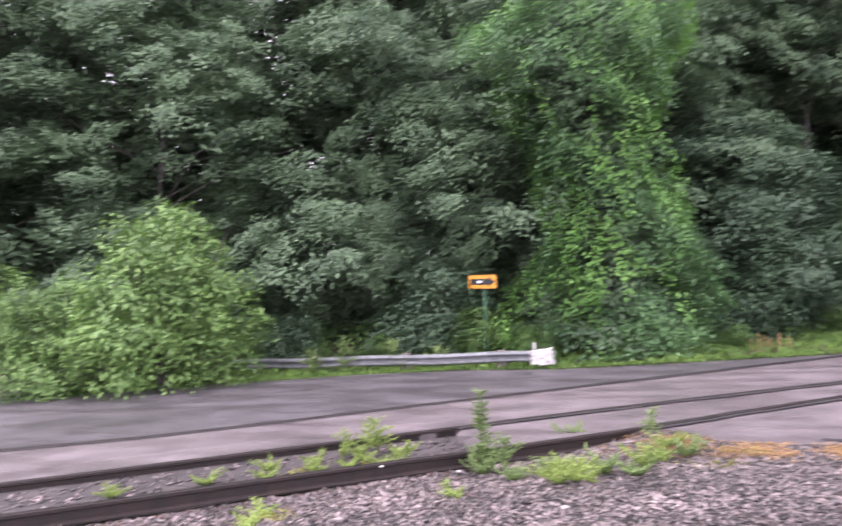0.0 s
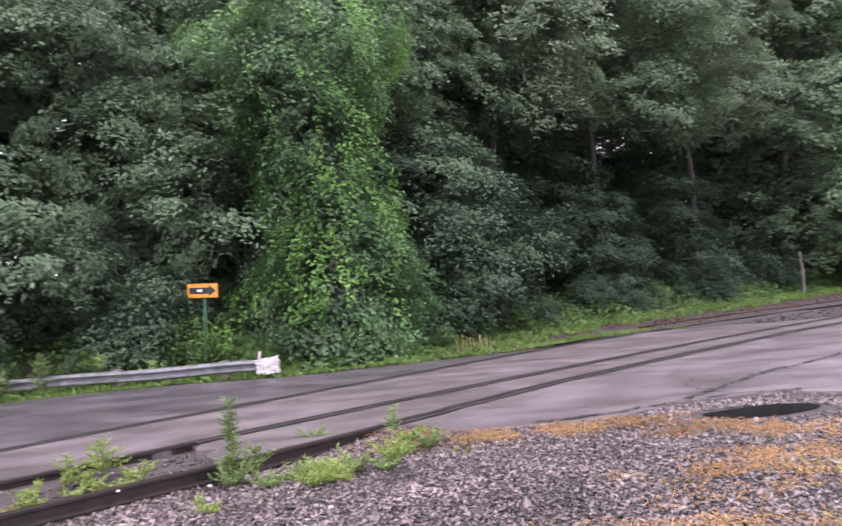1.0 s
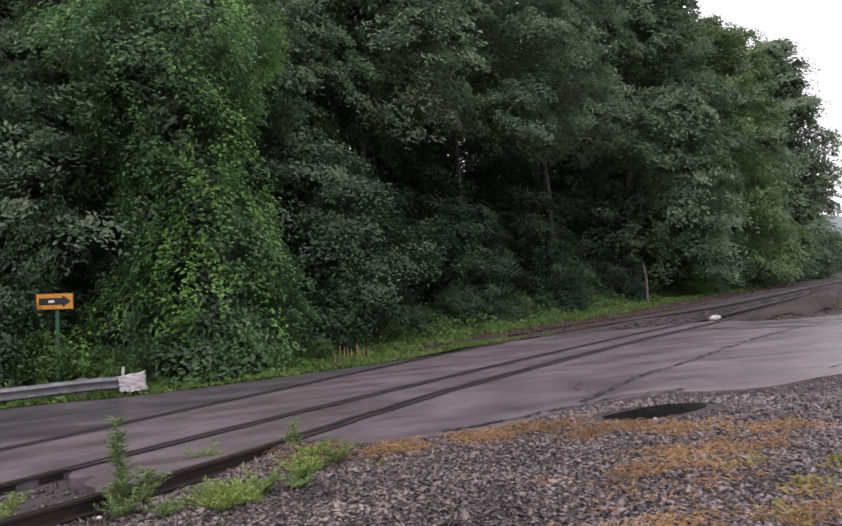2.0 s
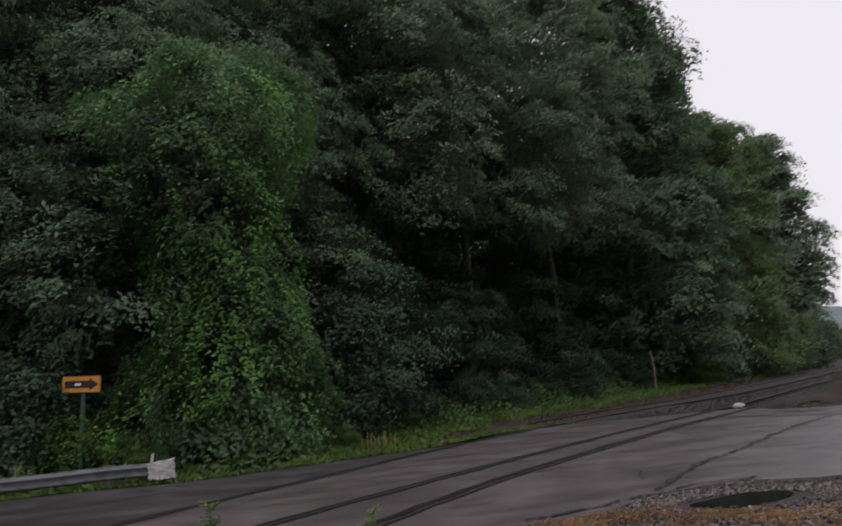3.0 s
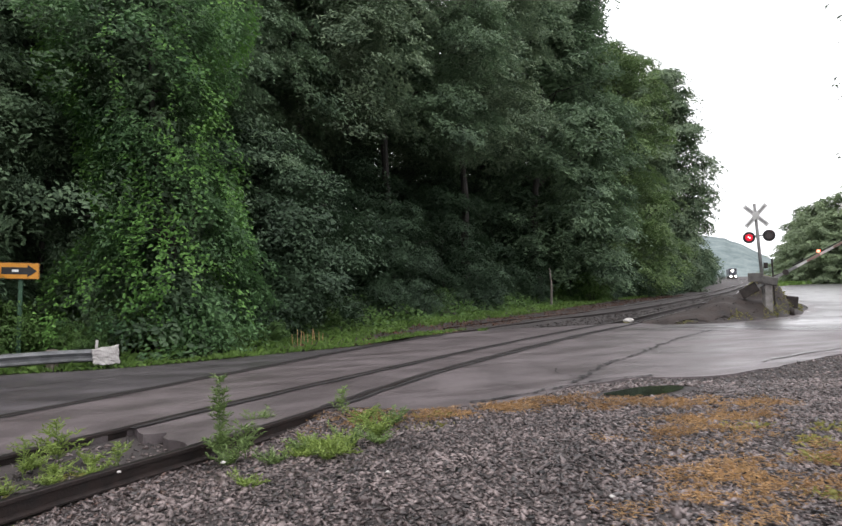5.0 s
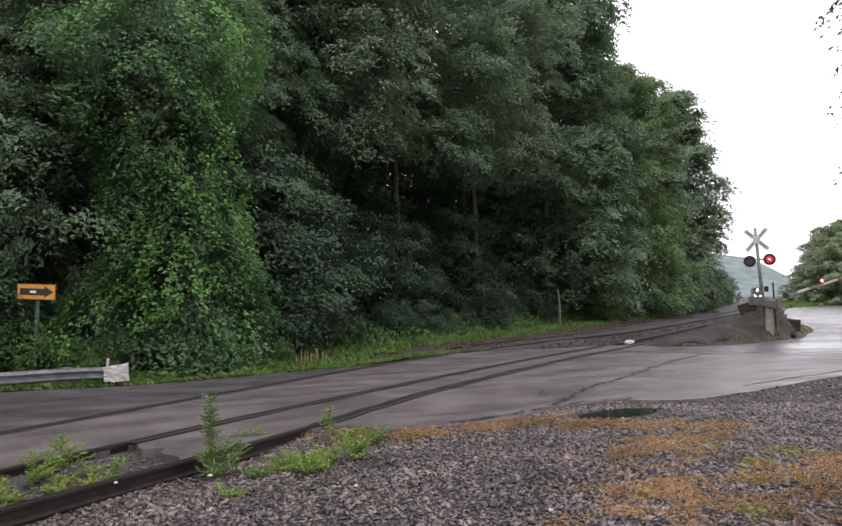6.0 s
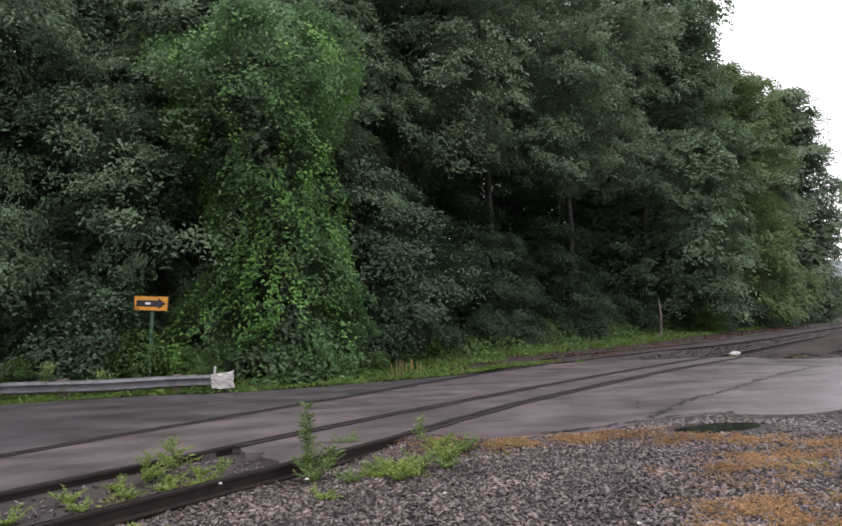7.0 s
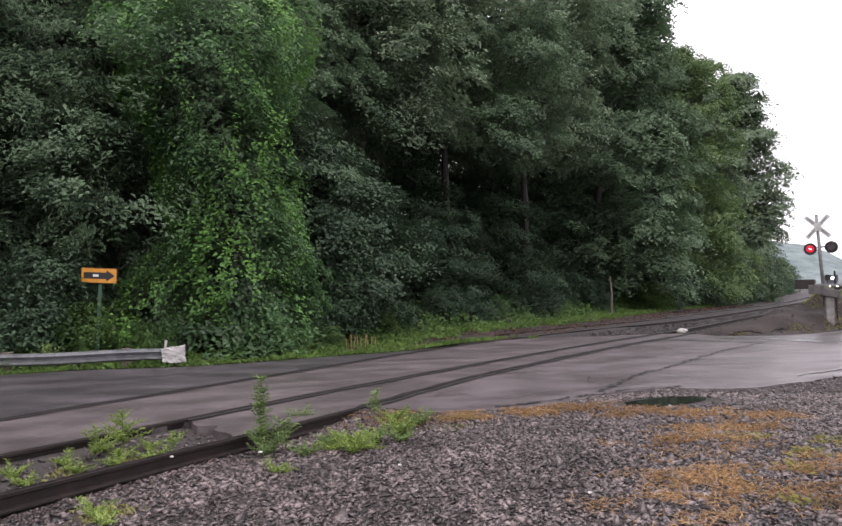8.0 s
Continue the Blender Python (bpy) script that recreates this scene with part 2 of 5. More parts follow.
ISLAND = np.array([(5.3, 24.5), (7.1, 24.9), (8.0, 23.9), (9.4, 23.9), (11.4, 24.9), (13.0, 26.3), (14.9, 28.6), (18.2, 35.0), (17.6, 36.6), (13.6, 33.4), (9.6, 27.5)])
WOODS = np.array([(-30, -6), (-20, 4), (-14.6, 8), (-12, 13), (-8.5, 15.4), (-6.0, 16.6), (-4.8, 19.5), (-3.6, 24.0), (-1.2, 28.8), (2.9, 35.6), (8.0, 46.0), (15.0, 58.0), (24.0, 75.0), (56.0, 150.0), (130.0, 315.0)], float)


def woods_depth(x, y):
    """Metres into the woods from their edge; negative on the open side."""
    d = edge_distance(WOODS, x, y)
    poly = np.vstack([WOODS, [(-400, 900), (-400, -50)]])
    return np.where(inside(poly, x, y), d, -d)


TRACKS = ((RAIL_F + RAIL_F) / 2)[30:260]


def ground_height(x, y):
    x, y = np.asarray(x, float), np.asarray(y, float)
    z = np.full(x.shape, -0.035)
    # ballast bed lies lower beside the near rail, left of the paving
    near = np.clip(1 - edge_distance(RAIL_N[:40], x, y) / 2.2, 0, 1)
    left = np.clip((8.6 - (0.89 * y + 0.455 * x + 0.9)) / 1.6, 0, 1)
    z -= 0.13 * near * left
    # island of dirt that carries the crossing signal
    rim = inside(ISLAND, x, y) * (1 - np.exp(-edge_distance(np.vstack([ISLAND, ISLAND[:1]]), x, y) / 0.55))
    mx, my = x - 12.9, y - 27.3
    a, b = mx * 0.6 + my * 0.8, -mx * 0.8 + my * 0.6
    lump = 1 + 0.25 * np.sin(2.3 * x + 1.1 * y) * np.sin(1.9 * y - 0.8 * x)
    z += rim * lump * (0.6 * np.exp(-(a / 5.5) ** 2 - (b / 2.6) ** 2) + 0.8 * np.exp(-((x - 13.7) / 1.1) ** 2 - ((y - 28.1) / 1.0) ** 2) + 0.22)
    # open ballast lies below the rail heads past the crossing
    bed = np.clip(2.6 - edge_distance(TRACKS, x, y), 0, 1)
    z -= 0.16 * bed * np.clip((y - 20) / 3, 0, 1)
    # verge and bank under the trees
    w = woods_depth(x, y)
    z += np.where(w > -1.5, 0.35 * np.clip((w + 1.5) / 4, 0, 1) ** 2 + 0.05 * np.clip(w, 0, 60), 0)
    z += 0.02 * np.sin(1.3 * x + 0.7 * y) * np.sin(0.9 * y - 1.1 * x) * np.clip((np.hypot(x, y) - 3) / 10, 0, 1)
    road = inside(ROAD_POLY, x, y)
    return np.where(road, np.minimum(z, -0.05), z)


def ground():
    """One sheet, fine near the camera and coarse to the horizon."""
    r = np.concatenate([np.linspace(0.3, 36, 180), 36 * 1.09 ** np.arange(1, 46)])
    a = np.linspace(0, 2 * np.pi, 440, endpoint=False)
    R, A = np.meshgrid(r, a, indexing="ij")
    x, y = R * np.sin(A), 2.0 + R * np.cos(A)
    z = ground_height(x, y)
    verts = np.stack([x, y, z], -1).reshape(-1, 3)
    n = len(a)
    faces = [(i * n + j, i * n + (j + 1) % n, (i + 1) * n + (j + 1) % n, (i + 1) * n + j) for i in range(len(r) - 1) for j in range(n)]
    verts = np.vstack([verts, [(0, 2, -0.035)]])
    faces += [(len(verts) - 1, (j + 1) % n, j) for j in range(n)]
    ob = mesh_object("ground", verts, [f[::-1] for f in faces], GROUND, smooth=True)
    return tagged(ob, "dark ballast gravel and wet dirt beside the tracks", "ground", kind="structure")


# gravel by the tracks, earth and leaf litter towards the woods
GROUND = material("gravel_and_earth", (0.012, 0.0095, 0.009), (0.052, 0.042, 0.039), 4, 40, (0.65, 0.95), bump=1.0, depth=0.03)
ground()


def road_sheet():
    """The paved crossing: a slab with a rounded, crumbling edge and slots along the rails."""
    bm = bmesh.new()
    outline = [bm.verts.new((p[0] + 0.09 * noise.noise((p[0] * 2.6, p[1] * 2.6, 3)), p[1] + 0.09 * noise.noise((p[0] * 2.6, p[1] * 2.6, 9)), -0.012 if abs(p[0]) < 10 else 0)) for p in ROAD_POLY]
    top = bm.faces.new(outline)
    low = bmesh.ops.extrude_face_region(bm, geom=[top])
    bmesh.ops.translate(bm, vec=(0, 0, -0.22), verts=[v for v in low["geom"] if isinstance(v, bmesh.types.BMVert)])
    bmesh.ops.recalc_face_normals(bm, faces=bm.faces)
    bmesh.ops.triangulate(bm, faces=bm.faces[:], ngon_method="EAR_CLIP")
    ob = part("road", bm, ROAD)
    return tagged(ob, "worn damp grey asphalt paving across the railway tracks", "road", kind="structure")


road_sheet()


def rail(line, name, raised, label):
    """A rail of the usual section (foot, web, head) swept along its line; raised: height of the head over the paving."""
    profile = [(-0.065, -0.155), (0.065, -0.155), (0.065, -0.14), (0.012, -0.12), (0.012, -0.045), (0.036, -0.035), (0.036, -0.006), (0.028, 0.0), (-0.028, 0.0), (-0.036, -0.006), (-0.036, -0.035), (-0.012, -0.045), (-0.012, -0.12), (-0.065, -0.14)]
    n = len(profile)
    verts, faces = [], []
    for i, p in enumerate(line):
        q0, q1 = line[max(i - 1, 0)], line[min(i + 1, len(line) - 1)]
        d = (q1 - q0) / np.linalg.norm(q1 - q0)
        for w, h in profile:
            verts.append((p[0] + d[1] * w, p[1] - d[0] * w, h + raised))
        if i:
            for k in range(n):
                a, b = (i - 1) * n + k, (i - 1) * n + (k + 1) % n
                faces.append((a, b, b + n, a + n))
    return mesh_object(name, verts, faces, RUST, None, "")


for line, up in ((RAIL_N, 0.022), (RAIL_F, 0.016), (RAIL_3, 0.012), (RAIL_4, 0.012)):
    tagged(rail(line, "rail", up, ""), "rusty brown steel rail running through the paving", "rail", "rails of the crossing", "structure")


# ---- foliage ----
def leaf_cloud(centres, normals, sizes, rng, ratio=0.62, fold=0.25, ahead=None):
    """Folded leaves (two triangles each) at the given places."""
    n = len(centres)
    up = normals / np.linalg.norm(normals, axis=1, keepdims=True)
    side = np.cross(up, rng.normal(size=(n, 3)) if ahead is None else -np.asarray(ahead))
    side /= np.linalg.norm(side, axis=1, keepdims=True)
    fore = np.cross(side, up)
    s = sizes[:, None]
    base, tip = centres - fore * s * 0.5, centres + fore * s * 0.5 - up * s * 0.12
    left = centres - side * s * ratio * 0.5 + up * s * fold * 0.4
    right = centres + side * s * ratio * 0.5 + up * s * fold * 0.4
    verts = np.stack([base, right, tip, left], 1).reshape(-1, 3)
    i = np.arange(n)[:, None] * 4
    tris = np.hstack([i, i + 1, i + 2, i, i + 2, i + 3]).reshape(-1, 3)
    return verts, tris


def fast_mesh(name, verts, tris, mat):
    me = bpy.data.meshes.new(name)
    me.vertices.add(len(verts))
    me.vertices.foreach_set("co", np.asarray(verts, np.float32).ravel())
    me.loops.add(len(tris) * 3)
    me.loops.foreach_set("vertex_index", np.asarray(tris, np.int32).ravel())
    me.polygons.add(len(tris))
    me.polygons.foreach_set("loop_start", np.arange(len(tris), dtype=np.int32) * 3)
    me.materials.append(mat)
    me.update()
    me.validate()
    return me


def sprays(points, outward, rng, per, spread, leaf, droop=0.45, jitter=0.26):
    """Flat drooping sprays of leaves at the points, tilted away from the crown's middle."""
    n = len(points)
    r = np.sqrt(rng.random((n, per))) * spread * rng.uniform(0.6, 1.3, (n, 1))
    a = rng.random((n, per)) * 2 * np.pi
    o = outward / (np.linalg.norm(outward, axis=1, keepdims=True) + 1e-9)
    nrm = np.array([0, 0, 1.0]) + 0.85 * o
    nrm /= np.linalg.norm(nrm, axis=1, keepdims=True)
    t1 = np.cross(nrm, rng.normal(size=(n, 3)))
    t1 /= np.linalg.norm(t1, axis=1, keepdims=True)
    t2 = np.cross(nrm, t1)
    c = points[:, None] + t1[:, None] * (r * np.cos(a))[..., None] + t2[:, None] * (r * np.sin(a))[..., None] * 0.75
    c[..., 2] -= droop * (r / spread) ** 2 * spread
    c += rng.normal(size=c.shape) * spread * 0.12
    nn = np.repeat(nrm[:, None], per, 1) + rng.normal(size=c.shape) * jitter
    size = leaf * rng.uniform(0.65, 1.3, n * per)
    return leaf_cloud(c.reshape(-1, 3), nn.reshape(-1, 3), size, rng, 0.5)


def trunk_mesh(name, height, radius, limbs, rng, reach, bare=0.25):
    """A tapered, slightly crooked trunk with limbs."""
    bm = bmesh.new()
    pts = [Vector((0, 0, -0.6))]
    for k in range(1, 8):
        pts.append(Vector((rng.normal() * 0.012 * height, rng.normal() * 0.012 * height, height * k / 7)))
    for k in range(7):
        rod(bm, pts[k], pts[k + 1], radius * (1 - k / 8), radius * (1 - (k + 1) / 8), 9)
    for k in range(limbs):
        t = rng.uniform(bare, 0.9)
        p = pts[0].lerp(pts[-1], t)
        p = Vector((pts[int(t * 7)].x, pts[int(t * 7)].y, height * t))
        a = rng.uniform(0, 2 * np.pi)
        q = p + Vector((math.cos(a), math.sin(a), rng.uniform(0.3, 0.9))) * reach * (1.1 - t) * 0.8
        e = q + Vector((math.cos(a + 0.4), math.sin(a + 0.4), rng.uniform(0.0, 0.5))) * reach * 0.35
        rod(bm, p, q, radius * 0.38 * (1.1 - t), radius * 0.2 * (1.1 - t), 6)
        rod(bm, q, e, radius * 0.2 * (1.1 - t), 0.015, 5)
    me = bpy.data.meshes.new(name)
    bm.to_mesh(me)
    bm.free()
    me.materials.append(BARK)
    return me


def make_tree(seed, height, reach, low, lobes, per_lobe, per_spray, leaf, mat, label, name="tree", spread=0.75):
    """A broadleaf tree: a trunk with limbs, and a crown of lobes whose upper sides carry sprays of leaves."""
    rng = np.random.default_rng(seed)
    tree = new(name)
    trunk = new("trunk", trunk_mesh("trunk", height * 0.86, 0.011 * height, 14, rng, reach, max(0.25, min(0.6, low / height + 0.1))))
    trunk.parent = tree
    pts, outs = [], []
    tiers = max(6, per_lobe // 5)
    for k in range(lobes):
        t = (k + 0.5) / lobes
        z = low + (height - low) * (t ** 1.1)
        wide = reach * (0.72 + 0.28 * math.sin(math.pi * min(1, t * 1.15))) * (1 - 0.35 * t ** 4)
        a = k * 2.399 + rng.uniform(-0.5, 0.5)
        d = wide * rng.uniform(0.45, 0.8) * (1 - 0.4 * t ** 4)
        c = np.array([d * math.cos(a), d * math.sin(a), z - 0.8])
        rad = np.array([1, 1, 0.85]) * reach * rng.uniform(0.36, 0.56) * (1 - 0.3 * t)
        v = rng.normal(size=(tiers, 3))
        v /= np.linalg.norm(v, axis=1, keepdims=True)
        v[:, 2] = np.where(v[:, 2] < -0.35, -v[:, 2], v[:, 2])
        # each lobe carries flat tiers of sprays with gaps between them
        v = np.repeat(v, per_lobe // tiers, 0)
        p = c + v * rad * (rng.random((len(v), 1)) ** 0.2)
        p += rng.normal(size=p.shape) * np.array([0.7, 0.7, 0.2]) * spread
        pts.append(p)
        outs.append(v * [1, 1, 0.3] + 0.5 * (p - [0, 0, 0]) * [1, 1, 0] / reach)
    pts, outs = np.vstack(pts), np.vstack(outs)
    v, f = sprays(pts, outs, rng, per_spray, spread, leaf)
    crown = new("crown", fast_mesh("crown", v, f, mat))
    crown.parent = tree
    tagged(tree, label, "tree")
    return tree


def place(ob, x, y, turn, scale=1.0, tall=None, sink=0.05):
    z = float(ground_height(np.array([x]), np.array([y]))[0]) - sink
    return Matrix.LocRotScale((x, y, z), Euler((0, 0, turn)), (scale, scale, tall or scale))


rng = np.random.default_rng(4)
woods_label = "tall dark green broadleaf tree at the edge of the woods"
kinds = [make_tree(10 + k, 22.0, 5.6, 3.6, 26, 75, 26, 0.23, LEAF_DARK, woods_label, spread=0.58) for k in range(3)]
near = [make_tree(20 + k, 14.5, 5.4, 0.5, 28, 95, 40, 0.15, LEAF_DARK, woods_label, spread=0.5) for k in range(2)]
kinds += near
kinds += [make_tree(70 + k, 24.0, 6.4, 8.4, 30, 110, 30, 0.19, LEAF_PALE if k else LEAF_DARK, "tall tree whose leafy limbs overhang a dark hollow", spread=0.58) for k in range(2)]
kinds += [make_tree(74, 22.0, 5.3, 0.6, 46, 85, 26, 0.3, LEAF_PALE, "dense broadleaf tree beside the tracks, leaves greyed for haze", spread=0.75)]
kinds += [make_tree(78, 6.6, 3.3, 0.9, 17, 75, 34, 0.14, LEAF_DEEP, "young tree leaning out of the woods, leaves coloured for shade", spread=0.48)]
kinds += [make_tree(82, 22.0, 5.2, 1.6, 38, 80, 26, 0.24, LEAF_DARK, "tall dense green broadleaf tree beside the tracks", spread=0.62)]
warm = make_tree(31, 20.0, 4.8, 0.8, 28, 60, 32, 0.22, LEAF_WARM, "yellow-green broadleaf tree at the edge of the woods", spread=0.65)
thin = [make_tree(40 + k, 22.0, 6.0, 0.4, 24, 36, 18, 0.36, LEAF_DARK, "dark green tree deep in the woods", spread=1.1) for k in range(2)]
FRONT = [(-13.2, 22.5, 0, 1.0), (-19.5, 17.0, 0, 1.0), (-27.5, 1.5, 3, 1.0), (-22.5, 7.0, 4, 1.0), (-18.4, 12.0, 3, 0.95), (-14.8, 16.6, 4, 1.0), (-10.6, 20.0, 3, 1.0), (-8.8, 24.0, 4, 1.05), (-11.4, 23.2, 3, 1.15),
         (-8.0, 28.5, 5, 0.95), (-5.0, 30.0, 6, 0.95), (-1.4, 35.4, 5, 1.0), (2.6, 41.4, 6, 1.05), (-6.5, 36.5, 6, 1.05), (-3.2, 42.0, 5, 1.1), (-4.9, 22.6, 8, 1.0), (-1.2, 33.0, 8, 0.75), (-6.8, 27.4, 8, 1.1), (-3.8, 34.5, 8, 1.15), (1.2, 40.5, 8, 1.0), (-0.6, 44.5, 8, 1.25), (-8.6, 33.5, 8, 1.3), (4.6, 46.8, 8, 1.2), (-5.6, 41.0, 8, 1.5),
         (8.1, 49.0, 9, 1.25), (9.4, 56.0, 9, 1.09), (17.5, 66.0, 7, 1.0), (24.7, 74.6, 7, 1.04), (26.8, 88.4, 7, 0.95), (35.0, 105.0, 2, 0.85), (43.0, 126.0, 1, 0.66)]
placed = set()
for x, y, k, s in FRONT:
    m = place(None, x, y, rng.uniform(0, 6.28), s)
    if k in placed:
        copy_thing(kinds[k], m)
    else:
        kinds[k].matrix_basis = m
        placed.add(k)
copy_thing(kinds[3], place(None, -9.8, 18.9, 1.0, 0.58, 0.97))
copy_thing(kinds[4], place(None, -12.8, 17.0, 2.2, 0.55, 1.0))
warm.matrix_basis = place(None, 16.0, 57.5, 0.6, 1.02)
n_thin = 0
for x, y in [(-34, 8), (-29, 14), (-24, 19), (-19, 24), (-14, 28), (-14, 36), (-11, 43), (-3, 52), (1, 57), (-27, 30), (-20, 36), (-13, 42), (-10, 52), (5, 62), (11, 74), (-3, 62), (19, 88), (27, 102), (-36, 24), (-30, 44), (-20, 54), (-38, -4), (-48, 6), (-48, 22), (-30, 4), (-26, 11.5), (-21.5, 17), (-35, 16), (-17, 21.5), (-41, 2), (-27, 8), (-8, 47), (4, 57), (-17, 31), (5, 53), (8, 66), (14, 72), (12, 64)]:
    m = place(None, x + rng.uniform(-1, 1), y + rng.uniform(-1, 1), rng.uniform(0, 6.28), rng.uniform(0.95, 1.15))
    if n_thin < 2:
        thin[n_thin].matrix_basis = m
    else:
        copy_thing(thin[n_thin % 2], m)
    n_thin += 1


def make_bush(seed, height, reach, count, per, leaf, mat, label, name="shrub", spread=0.4, droop=0.5):
    """A shrub: stems from one root and domes of leafy sprays."""
    rng = np.random.default_rng(seed)
    bush = new(name)
    bm = bmesh.new()
    for k in range(9):
        a, t = rng.uniform(0, 6.28), rng.uniform(0.3, 0.8)
        mid = Vector((math.cos(a) * reach * t * 0.5, math.sin(a) * reach * t * 0.5, height * 0.45))
        rod(bm, (0, 0, -0.2), mid, 0.03, 0.02, 5)
        rod(bm, mid, mid + Vector((math.cos(a) * reach * t * 0.4, math.sin(a) * reach * t * 0.4, height * 0.3)), 0.02, 0.008, 5)
    part("woody_base", bm, BARK, bush)
    pts, outs = [], []
    for k in range(7):
        a, d = k * 2.4 + rng.uniform(-0.4, 0.4), reach * rng.uniform(0.2, 0.62)
        c = np.array([d * math.cos(a), d * math.sin(a), height * rng.uniform(0.25, 0.62)])
        v = rng.normal(size=(count // 7, 3))
        v /= np.linalg.norm(v, axis=1, keepdims=True)
        p = c + v * np.array([reach * 0.5, reach * 0.5, height * 0.38]) * rng.random((count // 7, 1)) ** 0.3
        p[:, 2] = np.abs(p[:, 2]) + 0.05
        pts.append(p)
        outs.append(v * [1, 1, 0.3])
    v, f = sprays(np.vstack(pts), np.vstack(outs), rng, per, spread, leaf, droop)
    crown = new("foliage", fast_mesh("foliage", v, f, mat))
    crown.parent = bush
    return tagged(bush, label, "shrub")


def vine_tree():
    """A trunk wholly overgrown by bright climbing vine: a leaning column that widens at the top and the foot."""
    rng = np.random.default_rng(77)
    tree = new("vine_covered_tree")
    t = new("trunk", trunk_mesh("trunk", 9.0, 0.16, 8, rng, 2.0))
    t.parent = tree
    knots = 150

    def reach_at(z):
        return np.interp(z, [0, 1.2, 2.6, 4.2, 5.2, 6.4, 7.6, 8.8, 9.8], [2.5, 2.2, 1.7, 1.45, 1.55, 2.2, 2.75, 2.3, 0.9])

    zc, ac = rng.uniform(0.1, 9.4, knots), rng.uniform(0, 6.28, knots)
    pick = rng.integers(0, knots, 1500)
    n = len(pick)
    z = np.clip(zc[pick] + rng.normal(0, 0.3, n), 0.05, 9.8)
    a = ac[pick] + rng.normal(0, 0.2, n)
    lump = 0.8 + 0.28 * np.sin(3 * a + 1.7 * z) * np.sin(1.1 * z + a)
    r = reach_at(z) * lump * (0.75 + 0.5 * rng.random(knots)[pick]) * rng.uniform(0.88, 1.05, n)
    mid = np.stack([0.35 * np.sin(z * 0.7), 0.2 * np.cos(z * 0.9), z * 0], -1)
    p = np.stack([r * np.cos(a), r * np.sin(a), z], -1) + mid
    out = np.stack([np.cos(a), np.sin(a), 0 * a], -1) * 1.4
    v, f = sprays(p, out, rng, 30, 0.42, 0.125, 0.7, 0.4)
    crown = new("vine_foliage", fast_mesh("vine_foliage", v, f, LEAF_VINE))
    crown.parent = tree
    # young shoots trail down the outside in long leafy strands
    cs, ns, ss = [], [], []
    for k in range(125):
        z0, a0 = rng.uniform(2.0, 9.2), rng.uniform(0, 6.28)
        long, drift = rng.uniform(0.7, 2.3), rng.normal() * 0.35
        m = int(long * 55)
        u = rng.random(m) ** 0.8
        zz, aa = z0 - long * u, a0 + drift * u
        wave = 0.8 + 0.28 * np.sin(3 * aa + 1.7 * zz) * np.sin(1.1 * zz + aa)
        rr = reach_at(zz) * wave * 1.16 + 0.12 * np.sin(u * 3)
        c = np.stack([rr * np.cos(aa) + 0.35 * np.sin(zz * 0.7), rr * np.sin(aa) + 0.2 * np.cos(zz * 0.9), zz], -1)
        cs.append(c + rng.normal(size=c.shape) * 0.1)
        ns.append(np.stack([np.cos(aa) * 0.8, np.sin(aa) * 0.8, 0 * aa + 1], -1) + rng.normal(size=c.shape) * 0.35)
        ss.append(0.115 * rng.uniform(0.6, 1.3, m))
    v, f = leaf_cloud(np.vstack(cs), np.vstack(ns), np.concatenate(ss), rng, 0.6)
    shoots = new("trailing_growth", fast_mesh("trailing_growth", v, f, LEAF_SHOOT))
    shoots.parent = tree
    tagged(shoots, "bright yellow-green trailing shoots")
    zi, ai = rng.uniform(0.1, 9.0, 420), rng.uniform(0, 6.28, 420)
    ri = np.interp(zi, [0, 2.6, 5.2, 7.6, 9], [1.5, 0.95, 0.75, 1.3, 0.6]) * rng.uniform(0.6, 1.1, 420)
    inner = np.stack([ri * np.cos(ai) + 0.35 * np.sin(zi * 0.7), ri * np.sin(ai), zi], -1)
    v, f = sprays(inner, inner * [1, 1, 0], rng, 22, 0.5, 0.18, 0.6, 0.5)
    shade = new("inner_foliage", fast_mesh("inner_foliage", v, f, LEAF_DARK))
    shade.parent = tree
    tagged(tree, "slender tree overgrown with bright green climbing vine", "tree")
    tree.matrix_basis = place(None, -6.15, 17.1, 0.9)


vine_tree()

lime = make_bush(5, 4.3, 2.3, 420, 36, 0.125, LEAF_LIME, "large lime green bush hanging over the road edge", "bush", 0.5, 0.8)
lime.matrix_basis = place(None, -12.2, 8.7, 0.4, 1.0, 1.12)
copy_thing(lime, place(None, -13.6, 7.0, 2.4, 0.72, 0.68))

low = [make_bush(60 + k, 2.6, 1.9, 230, 34, 0.115, LEAF_LOW if k == 1 else LEAF_DEEP, "dense green shrub at the foot of the trees") for k in range(4)]
spots = []
line = smooth_line(WOODS[2:13], 1.0)
for k in range(1, len(line), 2):
    p = line[k] + rng.normal(size=2) * 0.5
    hollow = 23 < p[1] < 52
    far = p[1] > 52
    spots.append((p[0] - 0.5, p[1] + 0.7, rng.uniform(0.5, 0.9) if hollow else rng.uniform(1.1, 1.8) if far else rng.uniform(0.55, 1.15)))
    if k % 4 == 0:
        spots.append((p[0] - 2.2, p[1] + 2.0, rng.uniform(1.1, 1.7)))
tail = smooth_line(WOODS[10:14], 3.0)
